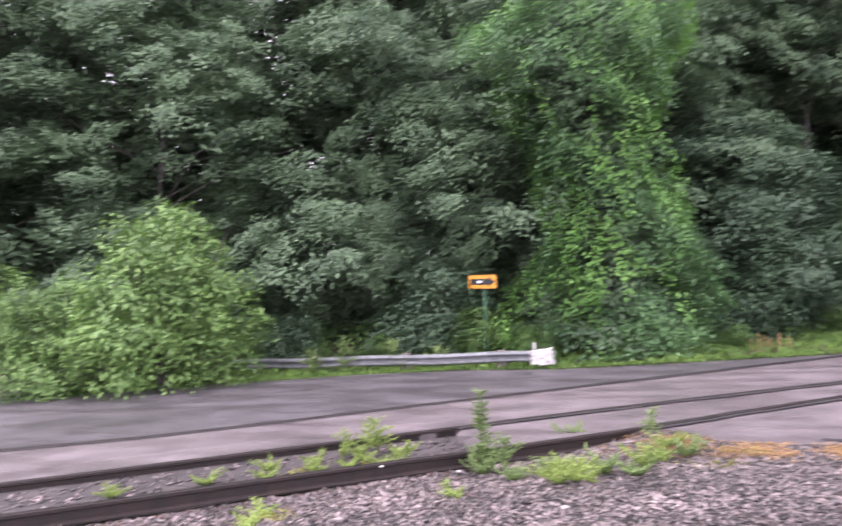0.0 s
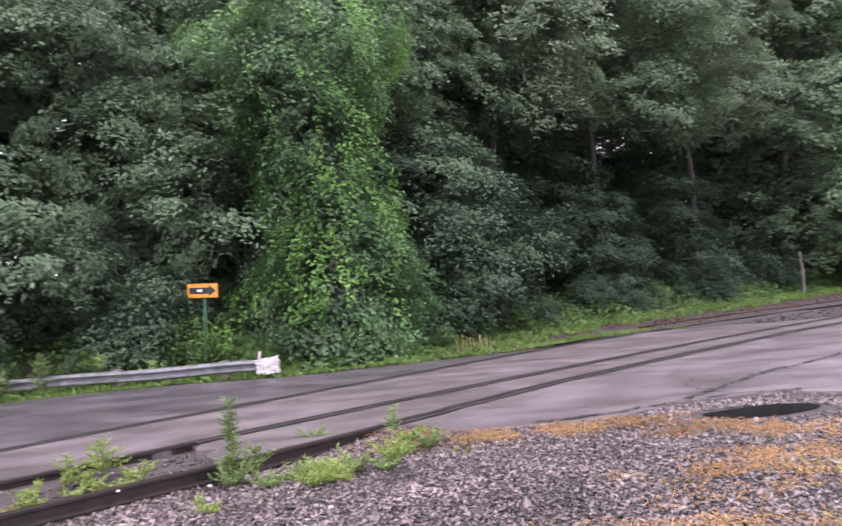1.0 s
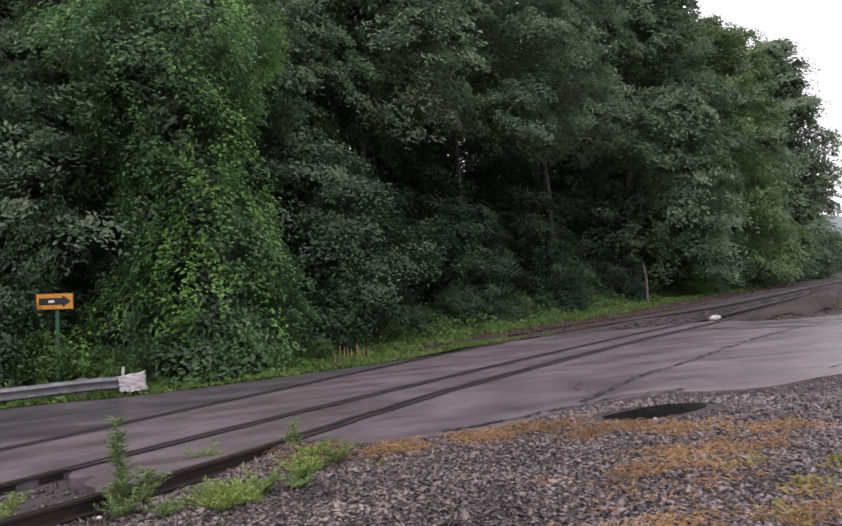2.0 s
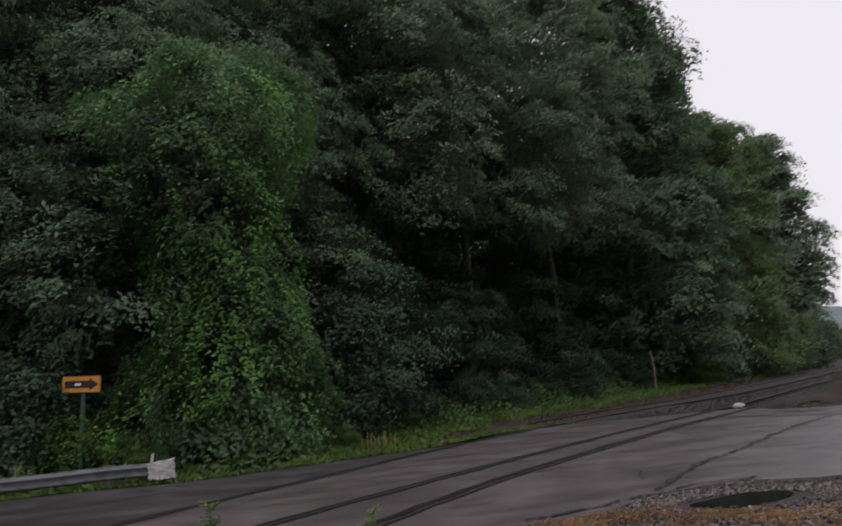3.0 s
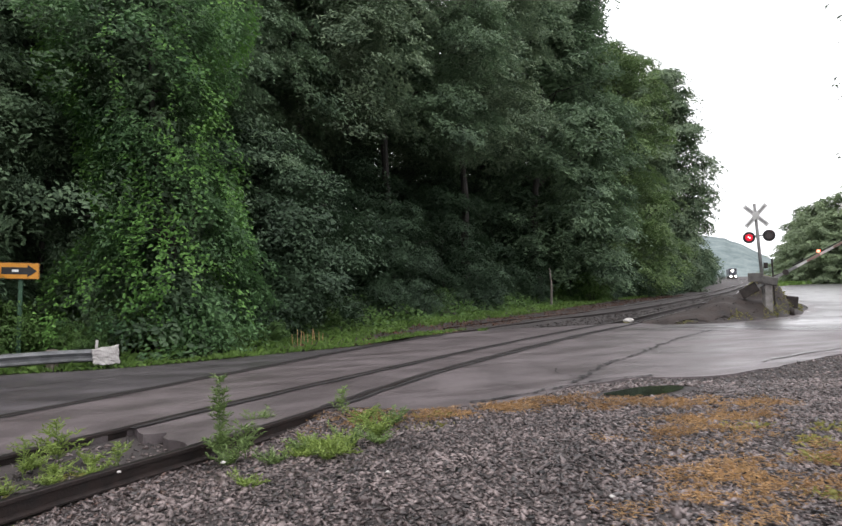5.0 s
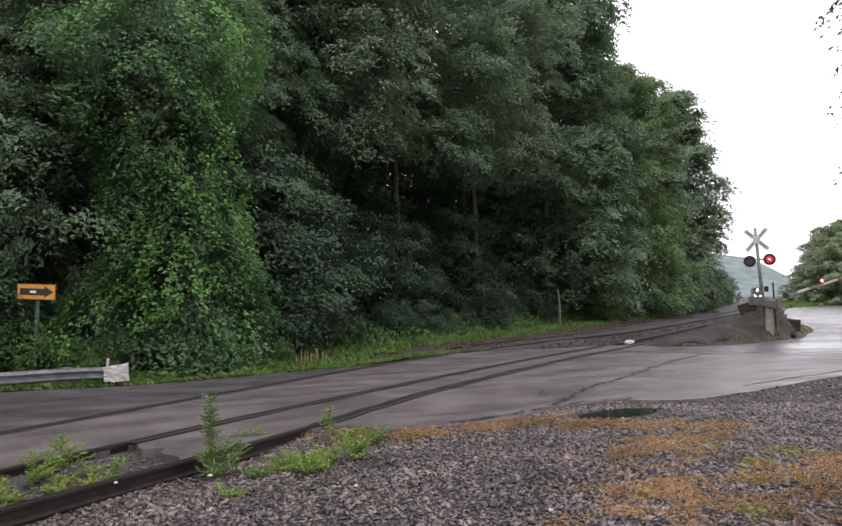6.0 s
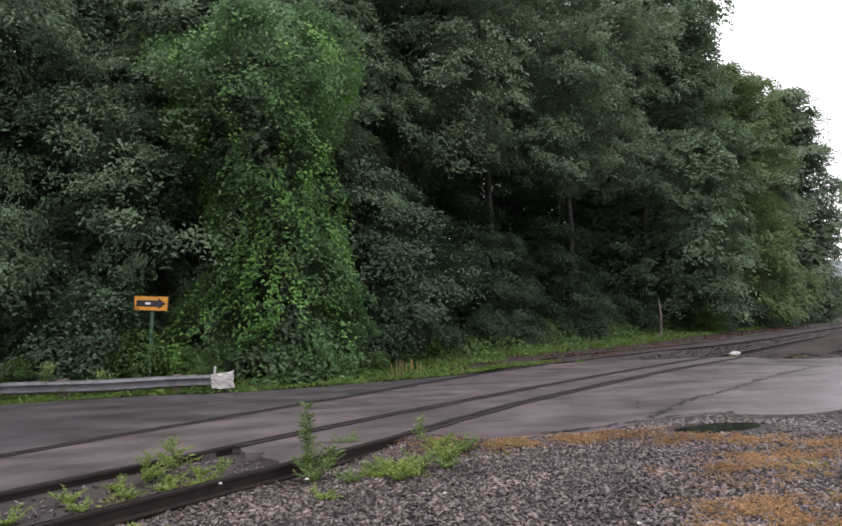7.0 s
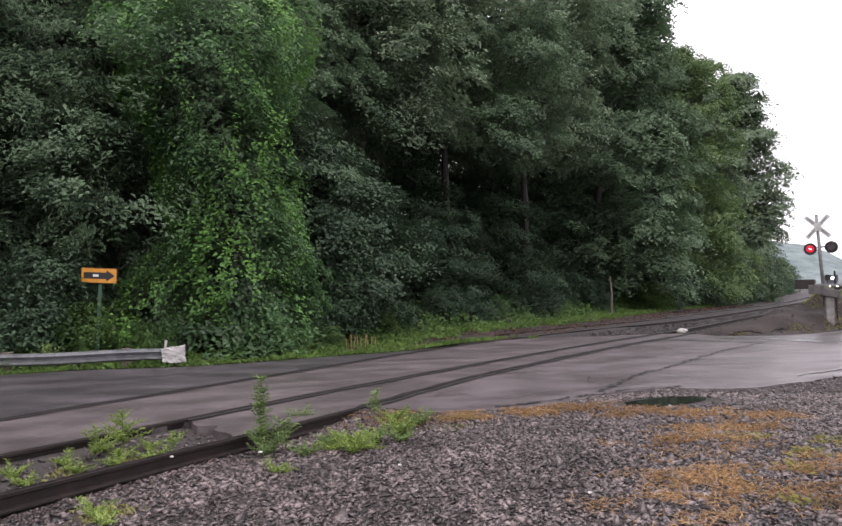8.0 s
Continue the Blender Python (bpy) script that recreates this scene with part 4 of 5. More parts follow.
gap_label = "dark dirt-filled slot beside the rail in the paving"
for line, s in ((RAIL_N[:200], 0.085), (RAIL_N[:200], -0.075), (RAIL_F[:200], 0.075), (RAIL_3[:200], 0.07), (RAIL_3[:200], -0.05)):
    ribbon("flangeway", line, 0.095, 0.005, GAP, gap_label, "track slot", s, on_road, 0.5, s, 0.6)
crack_label = "dark ragged crack in the asphalt"
for pts, w in (([(2.2, 10.75), (2.6, 11.6), (3.1, 12.7), (3.65, 13.7), (4.3, 14.6), (4.9, 15.7), (6.4, 18.2), (8.2, 20.6)], 0.09), ([(0.6, 9.25), (1.3, 9.75), (1.9, 10.35), (2.6, 10.95), (3.6, 11.45)], 0.07), ([(-11, 5.2), (-8.4, 9.0), (-6.2, 12.0), (-4.2, 13.9)], 0.05), ([(2.5, 11.3), (2.2, 11.9), (2.3, 12.6)], 0.03), ([(-10.2, 8.2), (-9.2, 8.9), (-8.6, 9.9)], 0.12)):
    ribbon("road_crack", smooth_line(pts, 0.05), w * 0.65, 0.004, GAP, crack_label, "crack", 0.0, on_road, 1.1, w * 100, 1.2)
ribbon("edge_line", smooth_line([(6.0, 12.95), (7.2, 13.95), (8.7, 15.05), (12.5, 18.0)], 0.15), 0.07, 0.005, PAINT, "worn white painted line along the road edge", "road marking", 0, None, 0.9, 2, 0.8)


def pool(name, outline, z, mat, label):
    bm = bmesh.new()
    bm.faces.new([bm.verts.new((x, y, z)) for x, y in outline])
    bmesh.ops.triangulate(bm, faces=bm.faces[:])
    return tagged(part(name, bm, mat), label, "water", kind="structure")


puddle = [(3.04 + math.cos(a) * 0.66 * math.cos(0.42) * (1 + 0.1 * math.sin(3 * a)) - math.sin(a) * 0.3 * math.sin(0.42) * (1 + 0.2 * math.sin(2 * a)), 9.93 + math.cos(a) * 0.68 * math.sin(0.42) * (1 + 0.1 * math.sin(3 * a)) + math.sin(a) * 0.3 * math.cos(0.42) * (1 + 0.2 * math.sin(2 * a))) for a in [k * math.pi / 20 for k in range(40)]]
pool("puddle", puddle, -0.012, WATER, "dark still puddle in a hole beside the paving")
film = smooth_line([(8.3, 23.75), (9.6, 23.6), (11.7, 24.8), (15.2, 28.6), (18.7, 35.0), (23.2, 46.3), (29.6, 60.3), (44.2, 88.4), (54.0, 101.0), (64.0, 105.0), (80.0, 103.0), (78.0, 90.0), (62.0, 82.0), (50.0, 68.0), (43.5, 60.5), (33.0, 46.0), (25.0, 33.5), (19.5, 26.5), (15.0, 22.3), (12.0, 20.9), (9.6, 21.6), (8.3, 23.75)], 0.5)


def wet_sheet():
    """A film of water over the bend; it thins out unevenly towards its rim."""
    rim = film[:-1]
    step = 0.5
    xs, ys = np.arange(5, 82, step), np.arange(16, 107, step)
    X, Y = np.meshgrid(xs, ys, indexing="ij")
    wob = np.array([[noise.noise((x * 0.5, y * 0.5, 1.0)) + 0.5 * noise.noise((x * 1.7, y * 1.7, 4.0)) for y in ys] for x in xs])
    d = edge_distance(film, X, Y) * np.where(inside(rim, X, Y), 1, -1)
    wet = np.clip((d + 1.6 + 1.5 * wob) / 3.6, 0, 1)
    keep = (wet > 0) & inside(ROAD_POLY, X, Y)
    ids = -np.ones(X.shape, int)
    ids[keep] = np.arange(keep.sum())
    verts = np.stack([X[keep], Y[keep], np.full(keep.sum(), 0.004)], -1)
    faces = [(ids[i, j], ids[i + 1, j], ids[i + 1, j + 1], ids[i, j + 1]) for i in range(len(xs) - 1) for j in range(len(ys) - 1) if min(ids[i, j], ids[i + 1, j], ids[i + 1, j + 1], ids[i, j + 1]) >= 0]
    ob = mesh_object("wet_road_film", verts, faces, FILM)
    layer = ob.data.attributes.new("wetness", "FLOAT", "POINT")
    layer.data.foreach_set("value", wet[keep].astype(np.float32))
    return tagged(ob, "rain water shining on the bending road", "water", kind="structure")


wet_sheet()
# thin wet streaks where the film runs out over the paving
wet = np.random.default_rng(12)
bm = bmesh.new()
for k in range(80):
    t = wet.random()
    x, y = 7.6 + 6.5 * t + wet.normal() * 0.5, 21.9 - 1.6 * math.sin(2.4 * t) + abs(wet.normal()) * -0.9 + 0.9
    long, wide = wet.uniform(0.5, 2.2), wet.uniform(0.02, 0.1)
    rim = []
    for m in range(14):
        a = m * math.pi / 7
        u, w = math.cos(a) * long / 2, math.sin(a) * wide * (1 + 0.5 * wet.normal() * 0.5)
        rim.append(bm.verts.new((x + u * 0.9 - w * -0.43, y - u * 0.43 + w * 0.9, 0.0025 + 0.00002 * k)))
    bm.faces.new(rim)
bmesh.ops.triangulate(bm, faces=bm.faces[:])
tagged(part("wet_streaks", bm, STREAK), "thin streaks of rain water on the asphalt", "water", kind="stuff")



old = np.vstack([RAIL_3[(RAIL_3[:, 1] > -1) & (RAIL_3[:, 1] < 21.5)], ROAD_FAR[(ROAD_FAR[:, 1] > 0) & (ROAD_FAR[:, 0] < 0.6)][::-1] * 1.0])
old[:, 0] += 0.04 * np.sin(old[:, 1] * 3)
pool_old = pool("old_road_lane", [tuple(p) for p in old], 0.003, OLD, "older darker asphalt beyond the far rail")
tagged(pool_old, category="road")


def rock(x, y, size, seed, label, mat, name="rock"):
    bm = bmesh.new()
    bmesh.ops.create_icosphere(bm, subdivisions=2, radius=1.0)
    for v in bm.verts:
        n = noise.noise((v.co.x * 1.3 + seed, v.co.y * 1.3, v.co.z * 1.3))
        v.co = Vector((v.co.x * size[0], v.co.y * size[1], v.co.z * size[2])) * (1 + 0.4 * n)
    bmesh.ops.translate(bm, vec=(x, y, size[2] * 0.6), verts=bm.verts)
    return tagged(part(name, bm, mat), label, "rock")


PALE = material("pale_rock", (0.3, 0.28, 0.26), (0.58, 0.56, 0.53), 4, 30, bump=0.6)
rock(7.15, 25.3, (0.17, 0.14, 0.1), 2.0, "pale whitish rock beside the tracks", PALE)
for k, (x, y) in enumerate([(-2.55, 6.1), (-0.3, 5.9), (-1.75, 6.35), (1.3, 5.1)]):
    rock(x, y, (0.02, 0.016, 0.011), 3.0 + k, "small pale stone lying on the ballast", PALE)

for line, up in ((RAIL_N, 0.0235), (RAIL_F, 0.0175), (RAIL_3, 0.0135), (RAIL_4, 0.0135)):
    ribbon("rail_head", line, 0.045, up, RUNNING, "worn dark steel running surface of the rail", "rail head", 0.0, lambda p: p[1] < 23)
    ribbon("rail_head", line, 0.052, up, HEAD_SHINE, "wet steel running surface of the rail, shine in its lighter colour", "rail head", 0.0, lambda p: p[1] > 22)

# ties under the tracks past the crossing
bm = box(bmesh.new(), (2.5, 0.22, 0.16), Matrix(), 0.02)
tie = part("tie", bm, TIE)
tagged(tie, "dark weathered wooden railway tie", "railway tie", "ties of the tracks")
first = True
for a_line, b_line in ((RAIL_N, RAIL_F), (RAIL_3, RAIL_4)):
    total = 0.0
    for k in range(1, len(a_line)):
        p = a_line[k]
        total += np.linalg.norm(p - a_line[k - 1])
        if total < 0.56 or not 23.0 < p[1] < 62.0 or on_road(p):
            continue
        total = 0.0
        j = np.argmin(np.hypot(b_line[:, 0] - p[0], b_line[:, 1] - p[1]))
        c, d = (p + b_line[j]) / 2, b_line[j] - p
        m = pose(c[0], c[1], -0.215, 0, 0, math.degrees(math.atan2(d[1], d[0])))
        if first:
            tie.matrix_basis, first = m, False
        else:
            copy_thing(tie, m)


# ---- guardrail and sign ----
ZINC = material("weathered_galvanised_steel", (0.13, 0.135, 0.14), (0.28, 0.285, 0.29), 5, 60, (0.4, 0.65), 0.7, 0.15)
WRAP = material("dirty_white_plastic_wrap", (0.24, 0.22, 0.21), (0.56, 0.54, 0.52), 5, 40, (0.35, 0.6), bump=0.5)
POST_WOOD = material("grey_wood_post", (0.09, 0.075, 0.06), (0.2, 0.17, 0.14), 5, 40, bump=0.8)
GREEN_POST = material("green_painted_post", (0.02, 0.06, 0.035), (0.045, 0.11, 0.06), 12, 60, (0.4, 0.6), bump=0.1)
AMBER = material("amber_sign_sheeting", (0.5, 0.2, 0.015), (0.68, 0.3, 0.03), 8, 60, (0.35, 0.5), bump=0.03)
BLACK = material("black_paint", (0.006, 0.006, 0.006), (0.018, 0.017, 0.017), 10, 60, (0.4, 0.6), bump=0.05)
WHITE = material("white_sheeting", (0.6, 0.6, 0.58), (0.8, 0.8, 0.78), 10, 60, (0.4, 0.6), bump=0.03)


def guardrail():
    a, b = np.array((-6.35, 14.32)), np.array((-13.2, 11.0))
    line = smooth_line([a, (-8.3, 13.35), (-10.8, 12.1), b], 0.4)
    prof = [(0.0, 0.155), (0.02, 0.15), (0.075, 0.115), (0.08, 0.075), (0.02, 0.03), (0.0, 0.0), (0.02, -0.03), (0.08, -0.075), (0.075, -0.115), (0.02, -0.15), (0.0, -0.155)]
    rail_thing = new("guardrail")
    verts, faces = [], []
    n = len(prof)
    for i, p in enumerate(line):
        q0, q1 = line[max(i - 1, 0)], line[min(i + 1, len(line) - 1)]
        d = (q1 - q0) / np.linalg.norm(q1 - q0)
        out = np.array([-d[1], d[0]])
        if out[1] > 0:
            out = -out
        sag = 0.25 + 0.012 * math.sin(i * 0.9)
        for w, h in prof:
            verts.append((*(p + out * w), sag + h * 0.8))
        for w, h in prof[::-1]:
            verts.append((*(p + out * (w - 0.012)), sag + h * 0.8))
        if i:
            for k in range(2 * n):
                u, v = (i - 1) * 2 * n + k, (i - 1) * 2 * n + (k + 1) % (2 * n)
                faces.append((u, v, v + 2 * n, u + 2 * n))
    mesh_object("beam", verts, faces, ZINC, rail_thing, "dull galvanised corrugated beam")
    for k in range(2, len(line), 5):
        bm = box(bmesh.new(), (0.15, 0.2, 0.75), Matrix.Translation((line[k][0] - 0.06, line[k][1] + 0.16, 0.02)), 0.01)
        part("post", bm, POST_WOOD, rail_thing)
    tagged(rail_thing, "low grey steel guardrail along the far road edge", "guardrail")
    # the beam's end, bundled in torn plastic
    bm = bmesh.new()
    bmesh.ops.create_cube(bm, size=1.0)
    bmesh.ops.subdivide_edges(bm, edges=bm.edges[:], cuts=7, use_grid_fill=True)
    for v in bm.verts:
        c = v.co.copy()
        push = 0.1 * noise.noise(c * 4.0) + 0.07 * noise.noise(c * 9.0)
        v.co = Vector((c.x * 0.46, c.y * 0.24, c.z * (0.32 + 0.05 * c.x))) * (1 + push * 1.4)
    wrap = part("guardrail_end_wrap", bm, WRAP)
    wrap.matrix_basis = pose(-6.22, 14.34, 0.235, 0, -4, 24)
    tagged(wrap, "crumpled dirty white plastic wrapped round the guardrail end", "plastic wrap")
    bm = box(bmesh.new(), (0.05, 0.05, 0.22), Matrix(), 0.008)
    flap = part("torn_flap", bm, WRAP, wrap)
    flap.matrix_basis = pose(-0.15, -0.02, 0.22, 0, 10, 0)


guardrail()


def arrow_sign():
    sign = new("arrow_sign")
    m = pose(-8.25, 14.95, 1.96, 0, 2.5, 6)
    bm = box(bmesh.new(), (0.95, 0.012, 0.40), Matrix(), 0.004)
    panel = part("panel", bm, AMBER, sign, "amber reflective panel")
    bm = bmesh.new()
    pts = [(-0.4, -0.085), (0.2, -0.085), (0.2, -0.15), (0.42, 0.0), (0.2, 0.15), (0.2, 0.085), (-0.4, 0.085)]
    f = bm.faces.new([bm.verts.new((x, -0.010, z)) for x, z in pts])
    ex = bmesh.ops.extrude_face_region(bm, geom=[f])
    bmesh.ops.translate(bm, vec=(0, 0.003, 0), verts=[v for v in ex["geom"] if isinstance(v, bmesh.types.BMVert)])
    bmesh.ops.recalc_face_normals(bm, faces=bm.faces)
    part("arrow", bm, BLACK, panel, "wide black arrow")
    bm = bmesh.new()
    for x0, x1, z0, z1 in ((-0.47, 0.47, 0.185, 0.195), (-0.47, 0.47, -0.195, -0.185), (-0.47, -0.46, -0.185, 0.185), (0.46, 0.47, -0.185, 0.185)):
        box(bm, (x1 - x0, 0.003, z1 - z0), Matrix.Translation(((x0 + x1) / 2, -0.008, (z0 + z1) / 2)))
    part("border", bm, BLACK, panel, "thin black border")
    bm = box(bmesh.new(), (0.15, 0.003, 0.06), Matrix.Translation((-0.08, -0.013, 0.0)))
    part("sticker", bm, WHITE, panel, "small white sticker")
    panel.matrix_basis = m @ Matrix.Diagonal((0.85, 1, 0.85, 1))
    bm = bmesh.new()
    box(bm, (0.07, 0.004, 2.2), Matrix.Translation((0, 0, 0)))
    for s in (-1, 1):
        box(bm, (0.012, 0.03, 2.2), Matrix.Translation((0.035 * s, 0.015, 0)))
    post = part("post", bm, GREEN_POST, sign, "green steel channel post")
    post.matrix_basis = pose(-8.28, 15.0, 0.98, 0, 2.5, 6)
    tagged(sign, "amber road sign with a black arrow on a green post", "road sign")


arrow_sign()
bm = bmesh.new()
rod(bm, (7.45, 42.0, -0.2), (7.5, 42.0, 1.2), 0.07, 0.065, 9)
rod(bm, (7.5, 42.0, 1.2), (7.42, 42.05, 2.2), 0.065, 0.035, 9)
tagged(part("snag", bm, material("bare_pale_wood", (0.09, 0.08, 0.066), (0.2, 0.18, 0.15), 6, 40, bump=0.8)), "bare pale broken trunk at the edge of the woods", "dead tree")

for bx, by, length, turn, seed in ((4.2, 33.6, 3.2, 30, 1), (5.6, 36.8, 2.2, 72, 2), (11.2, 44.6, 3.4, 55, 3), (13.0, 48.4, 2.6, 66, 4), (2.6, 31.2, 1.4, 20, 5)):
    r = np.random.default_rng(seed)
    z = float(ground_height(np.array([bx]), np.array([by]))[0])
    d = Vector((math.cos(radians(turn)), math.sin(radians(turn)), 0.06))
    side = Vector((-d.y, d.x, 0.25))
    bm = bmesh.new()
    p = Vector((bx, by, z + 0.05)) - d * length / 2
    for k in range(5):
        q = p + d * length / 5 + side * r.normal() * 0.05
        rod(bm, p, q, 0.06 * (1 - 0.15 * k), 0.06 * (0.85 - 0.15 * k), 7)
        if k in (1, 2, 3):
            rod(bm, q, q + (d * 0.5 + side * r.choice((-1, 1))) * 0.5, 0.02, 0.008, 5)
        p = q
    tagged(part("fallen_branch", bm, BARK), "dark fallen branch lying on the verge", "branch")

# ---- crossing signal ----
STEEL = material("grey_painted_steel", (0.16, 0.16, 0.155), (0.32, 0.32, 0.31), 7, 60, (0.45, 0.7), 0.3, 0.15)
DARKSTEEL = material("dark_rusty_steel", (0.02, 0.016, 0.014), (0.06, 0.05, 0.045), 7, 60, (0.5, 0.8), 0.4, 0.3)
CONCRETE = material("pale_concrete", (0.15, 0.14, 0.13), (0.34, 0.32, 0.3), 5, 50, bump=0.5)
BOARD = material("weathered_white_board", (0.5, 0.5, 0.48), (0.72, 0.72, 0.7), 6, 60, (0.4, 0.6), bump=0.1)
LENS = glow("lit_red_lens", (1.0, 0.02, 0.05), 0.62)
CORE = glow("lamp_filament", (1.0, 0.4, 0.4), 6.0)
DARKLENS = material("unlit_red_lens", (0.012, 0.003, 0.003), (0.03, 0.006, 0.006), 20, 80, (0.15, 0.25), bump=0.05)
SPARK = glow("small_red_lamp", (1.0, 0.18, 0.1), 6.0)
DULL = material("dull_weathered_steel", (0.06, 0.056, 0.052), (0.17, 0.16, 0.15), 5, 50, (0.5, 0.8), 0.2, 0.25)
FADED = material("faded_black_lettering", (0.13, 0.13, 0.13), (0.34, 0.34, 0.33), 14, 60, (0.5, 0.7), bump=0.05)
RED = material("faded_red_sheeting", (0.22, 0.13, 0.115), (0.36, 0.24, 0.21), 10, 60, (0.4, 0.6), bump=0.03)

FACE = math.degrees(math.atan2(0.42, 0.9))


def crossing_signal():
    """The mast leans; boards and lamps face the road."""
    sig = new("crossing_signal")
    sig.matrix_basis = Matrix.Translation(MAST)
    bm = bmesh.new()
    rod(bm, (0, 0, 0.4), (-0.19, 0.09, 3.62), 0.062, 0.055, 14)
    bmesh.ops.create_uvsphere(bm, u_segments=10, v_segments=6, radius=0.06, matrix=Matrix.Translation((-0.19, 0.09, 3.62)))
    part("mast", bm, STEEL, sig, "leaning grey steel tube", True)
    part("foundation", box(bmesh.new(), (0.27, 0.27, 1.3), Matrix.Translation((0.1, -0.04, 0.1)), 0.03), CONCRETE, sig, "pale concrete footing")
    cross = Vector((-0.17, 0.04, 3.22))
    for k, turn in enumerate((46, -46)):
        board = part("crossbuck_board", box(bmesh.new(), (1.06, 0.016, 0.16), Matrix(), 0.004), BOARD, sig, "weathered white board")
        board.matrix_basis = Matrix.Translation(cross) @ pose(0, 0, 0, 0, 0, -FACE) @ pose(0, -0.085 - 0.02 * k, 0, 0, turn - 3, 0)
        for s in (-1, 1):
            bar = part("lettering_bar", box(bmesh.new(), (0.3, 0.003, 0.05), Matrix.Translation((0.3 * s, -0.0095, 0))), FADED, board)
    part("crossarm", rod(bmesh.new(), (-0.46, 0.23, 2.48), (0.15, -0.06, 2.52), 0.028, None, 10), STEEL, sig, "grey tube bearing the lamps", True)
    made = []
    for k, (x, y, z) in enumerate(((-0.44, 0.06, 2.44), (0.16, -0.21, 2.49))):
        bm = bmesh.new()
        bmesh.ops.create_cone(bm, cap_ends=True, segments=28, radius1=0.212, radius2=0.212, depth=0.012, matrix=pose(0, 0.03, 0, 90))
        disc = part("lamp", bm, BLACK, sig, "round black lamp background")
        disc.matrix_basis = Matrix.Translation((x, y, z)) @ pose(0, 0, 0, 0, 0, -FACE)
        bm = bmesh.new()
        rod(bm, (0, 0.04, 0), (0, 0.22, 0), 0.14, 0.1, 16)
        part("lamp_housing", bm, BLACK, disc)
        bm = bmesh.new()
        bmesh.ops.create_cone(bm, cap_ends=False, segments=24, radius1=0.138, radius2=0.138, depth=0.2, matrix=pose(0, -0.1, 0, 90))
        bmesh.ops.delete(bm, geom=[v for v in bm.verts if v.co.z < -0.07 and v.co.y < -0.12], context="VERTS")
        part("hood", bm, BLACK, disc)
        bm = bmesh.new()
        bmesh.ops.create_uvsphere(bm, u_segments=18, v_segments=10, radius=0.125, matrix=pose(0, 0.022, 0) @ Matrix.Diagonal((1, 0.2, 1, 1)))
        part("lens", bm, LENS, disc, "glowing red lens", True)
        bm = bmesh.new()
        for dx, dz in ((-0.02, 0.015), (0.025, -0.015)):
            bmesh.ops.create_uvsphere(bm, u_segments=10, v_segments=6, radius=0.024, matrix=pose(dx, -0.005, dz))
        part("bulb", bm, CORE, disc, "bright bulb behind the red lens")
        # made-up vane that covers the always glowing lens while the lamp is off
        bm = bmesh.new()
        bmesh.ops.create_cone(bm, cap_ends=True, segments=24, radius1=0.132, radius2=0.132, depth=0.01, matrix=pose(0, 0, 0, 90))
        shutter = part("shutter", bm, DARKLENS, disc, "added dark red vane that hides the lit lens")
        shutter.matrix_basis = pose(0, -0.06, 0)
        made.append(shutter)
    part("bell_box", box(bmesh.new(), (0.12, 0.12, 0.2), Matrix.Translation((0.06, -0.08, 1.42)), 0.015), DARKSTEEL, sig)
    part("junction_box", box(bmesh.new(), (0.5, 0.34, 0.32), pose(-0.28, 0.02, 1.0, 0, 0, -FACE), 0.02), DULL, sig, "grey steel junction box")
    part("gate_machine", box(bmesh.new(), (0.62, 0.4, 0.3), pose(0.12, -0.12, 0.88, 0, 12, -FACE), 0.04), DULL, sig, "grey gate drive housing")
    part("bracket", box(bmesh.new(), (0.55, 0.1, 0.1), pose(0.5, -0.22, 1.08, 0, -20, -FACE), 0.01), DARKSTEEL, sig)
    tagged(sig, "leaning railway crossing signal with crossbuck and two red lamps", "crossing signal")
    return made


SHUTTERS = crossing_signal()
PIVOT = Vector((12.98, 25.92, 1.6))


def gate_arm():
    """The barrier: a tapered striped arm with lamps, and its counterweight behind the pivot."""
    arm = new("gate_arm")
    for k in range(8):
        w0, w1 = 0.085 - 0.005 * k, 0.085 - 0.005 * (k + 1)
        bm = box(bmesh.new(), (0.47, 0.03, w0), Matrix.Translation((0.3 + 0.235 + 0.47 * k, 0, 0)), 0.004)
        part("arm_segment", bm, BOARD if k % 2 == 0 else RED, arm)
    for s in (-1, 1):
        bm = bmesh.new()
        box(bm, (1.7, 0.02, 0.09), Matrix.Translation((-0.45, 0.16 * s, 0.0)), 0.004)
        part("counterweight_bar", bm, STEEL, arm)
    part("counterweight", box(bmesh.new(), (0.62, 0.46, 0.34), Matrix.Translation((-1.35, 0, 0.03)), 0.02), DARKSTEEL, arm, "dark rusty counterweight")
    part("hub", rod(bmesh.new(), (0, -0.22, 0), (0, 0.22, 0), 0.1, None, 14), DARKSTEEL, arm)
    part("support_tube", rod(bmesh.new(), (0.3, 0, 0.09), (2.4, 0, 0.075), 0.018, None, 8), BLACK, arm)
    for x in (1.25, 2.5, 3.75):
        lamp = part("arm_lamp", box(bmesh.new(), (0.11, 0.1, 0.11), Matrix.Translation((x, 0, 0.12)), 0.02), BLACK, arm)
        bm = bmesh.new()
        bmesh.ops.create_uvsphere(bm, u_segments=12, v_segments=8, radius=0.05, matrix=Matrix.Translation((x, -0.06, 0.12)))
        part("lamp_lens", bm, SPARK if x != 2.5 else DARKLENS, lamp, "small red lamp lens", True)
    tagged(arm, "striped crossing gate arm with small red lamps", "gate arm")
    return arm


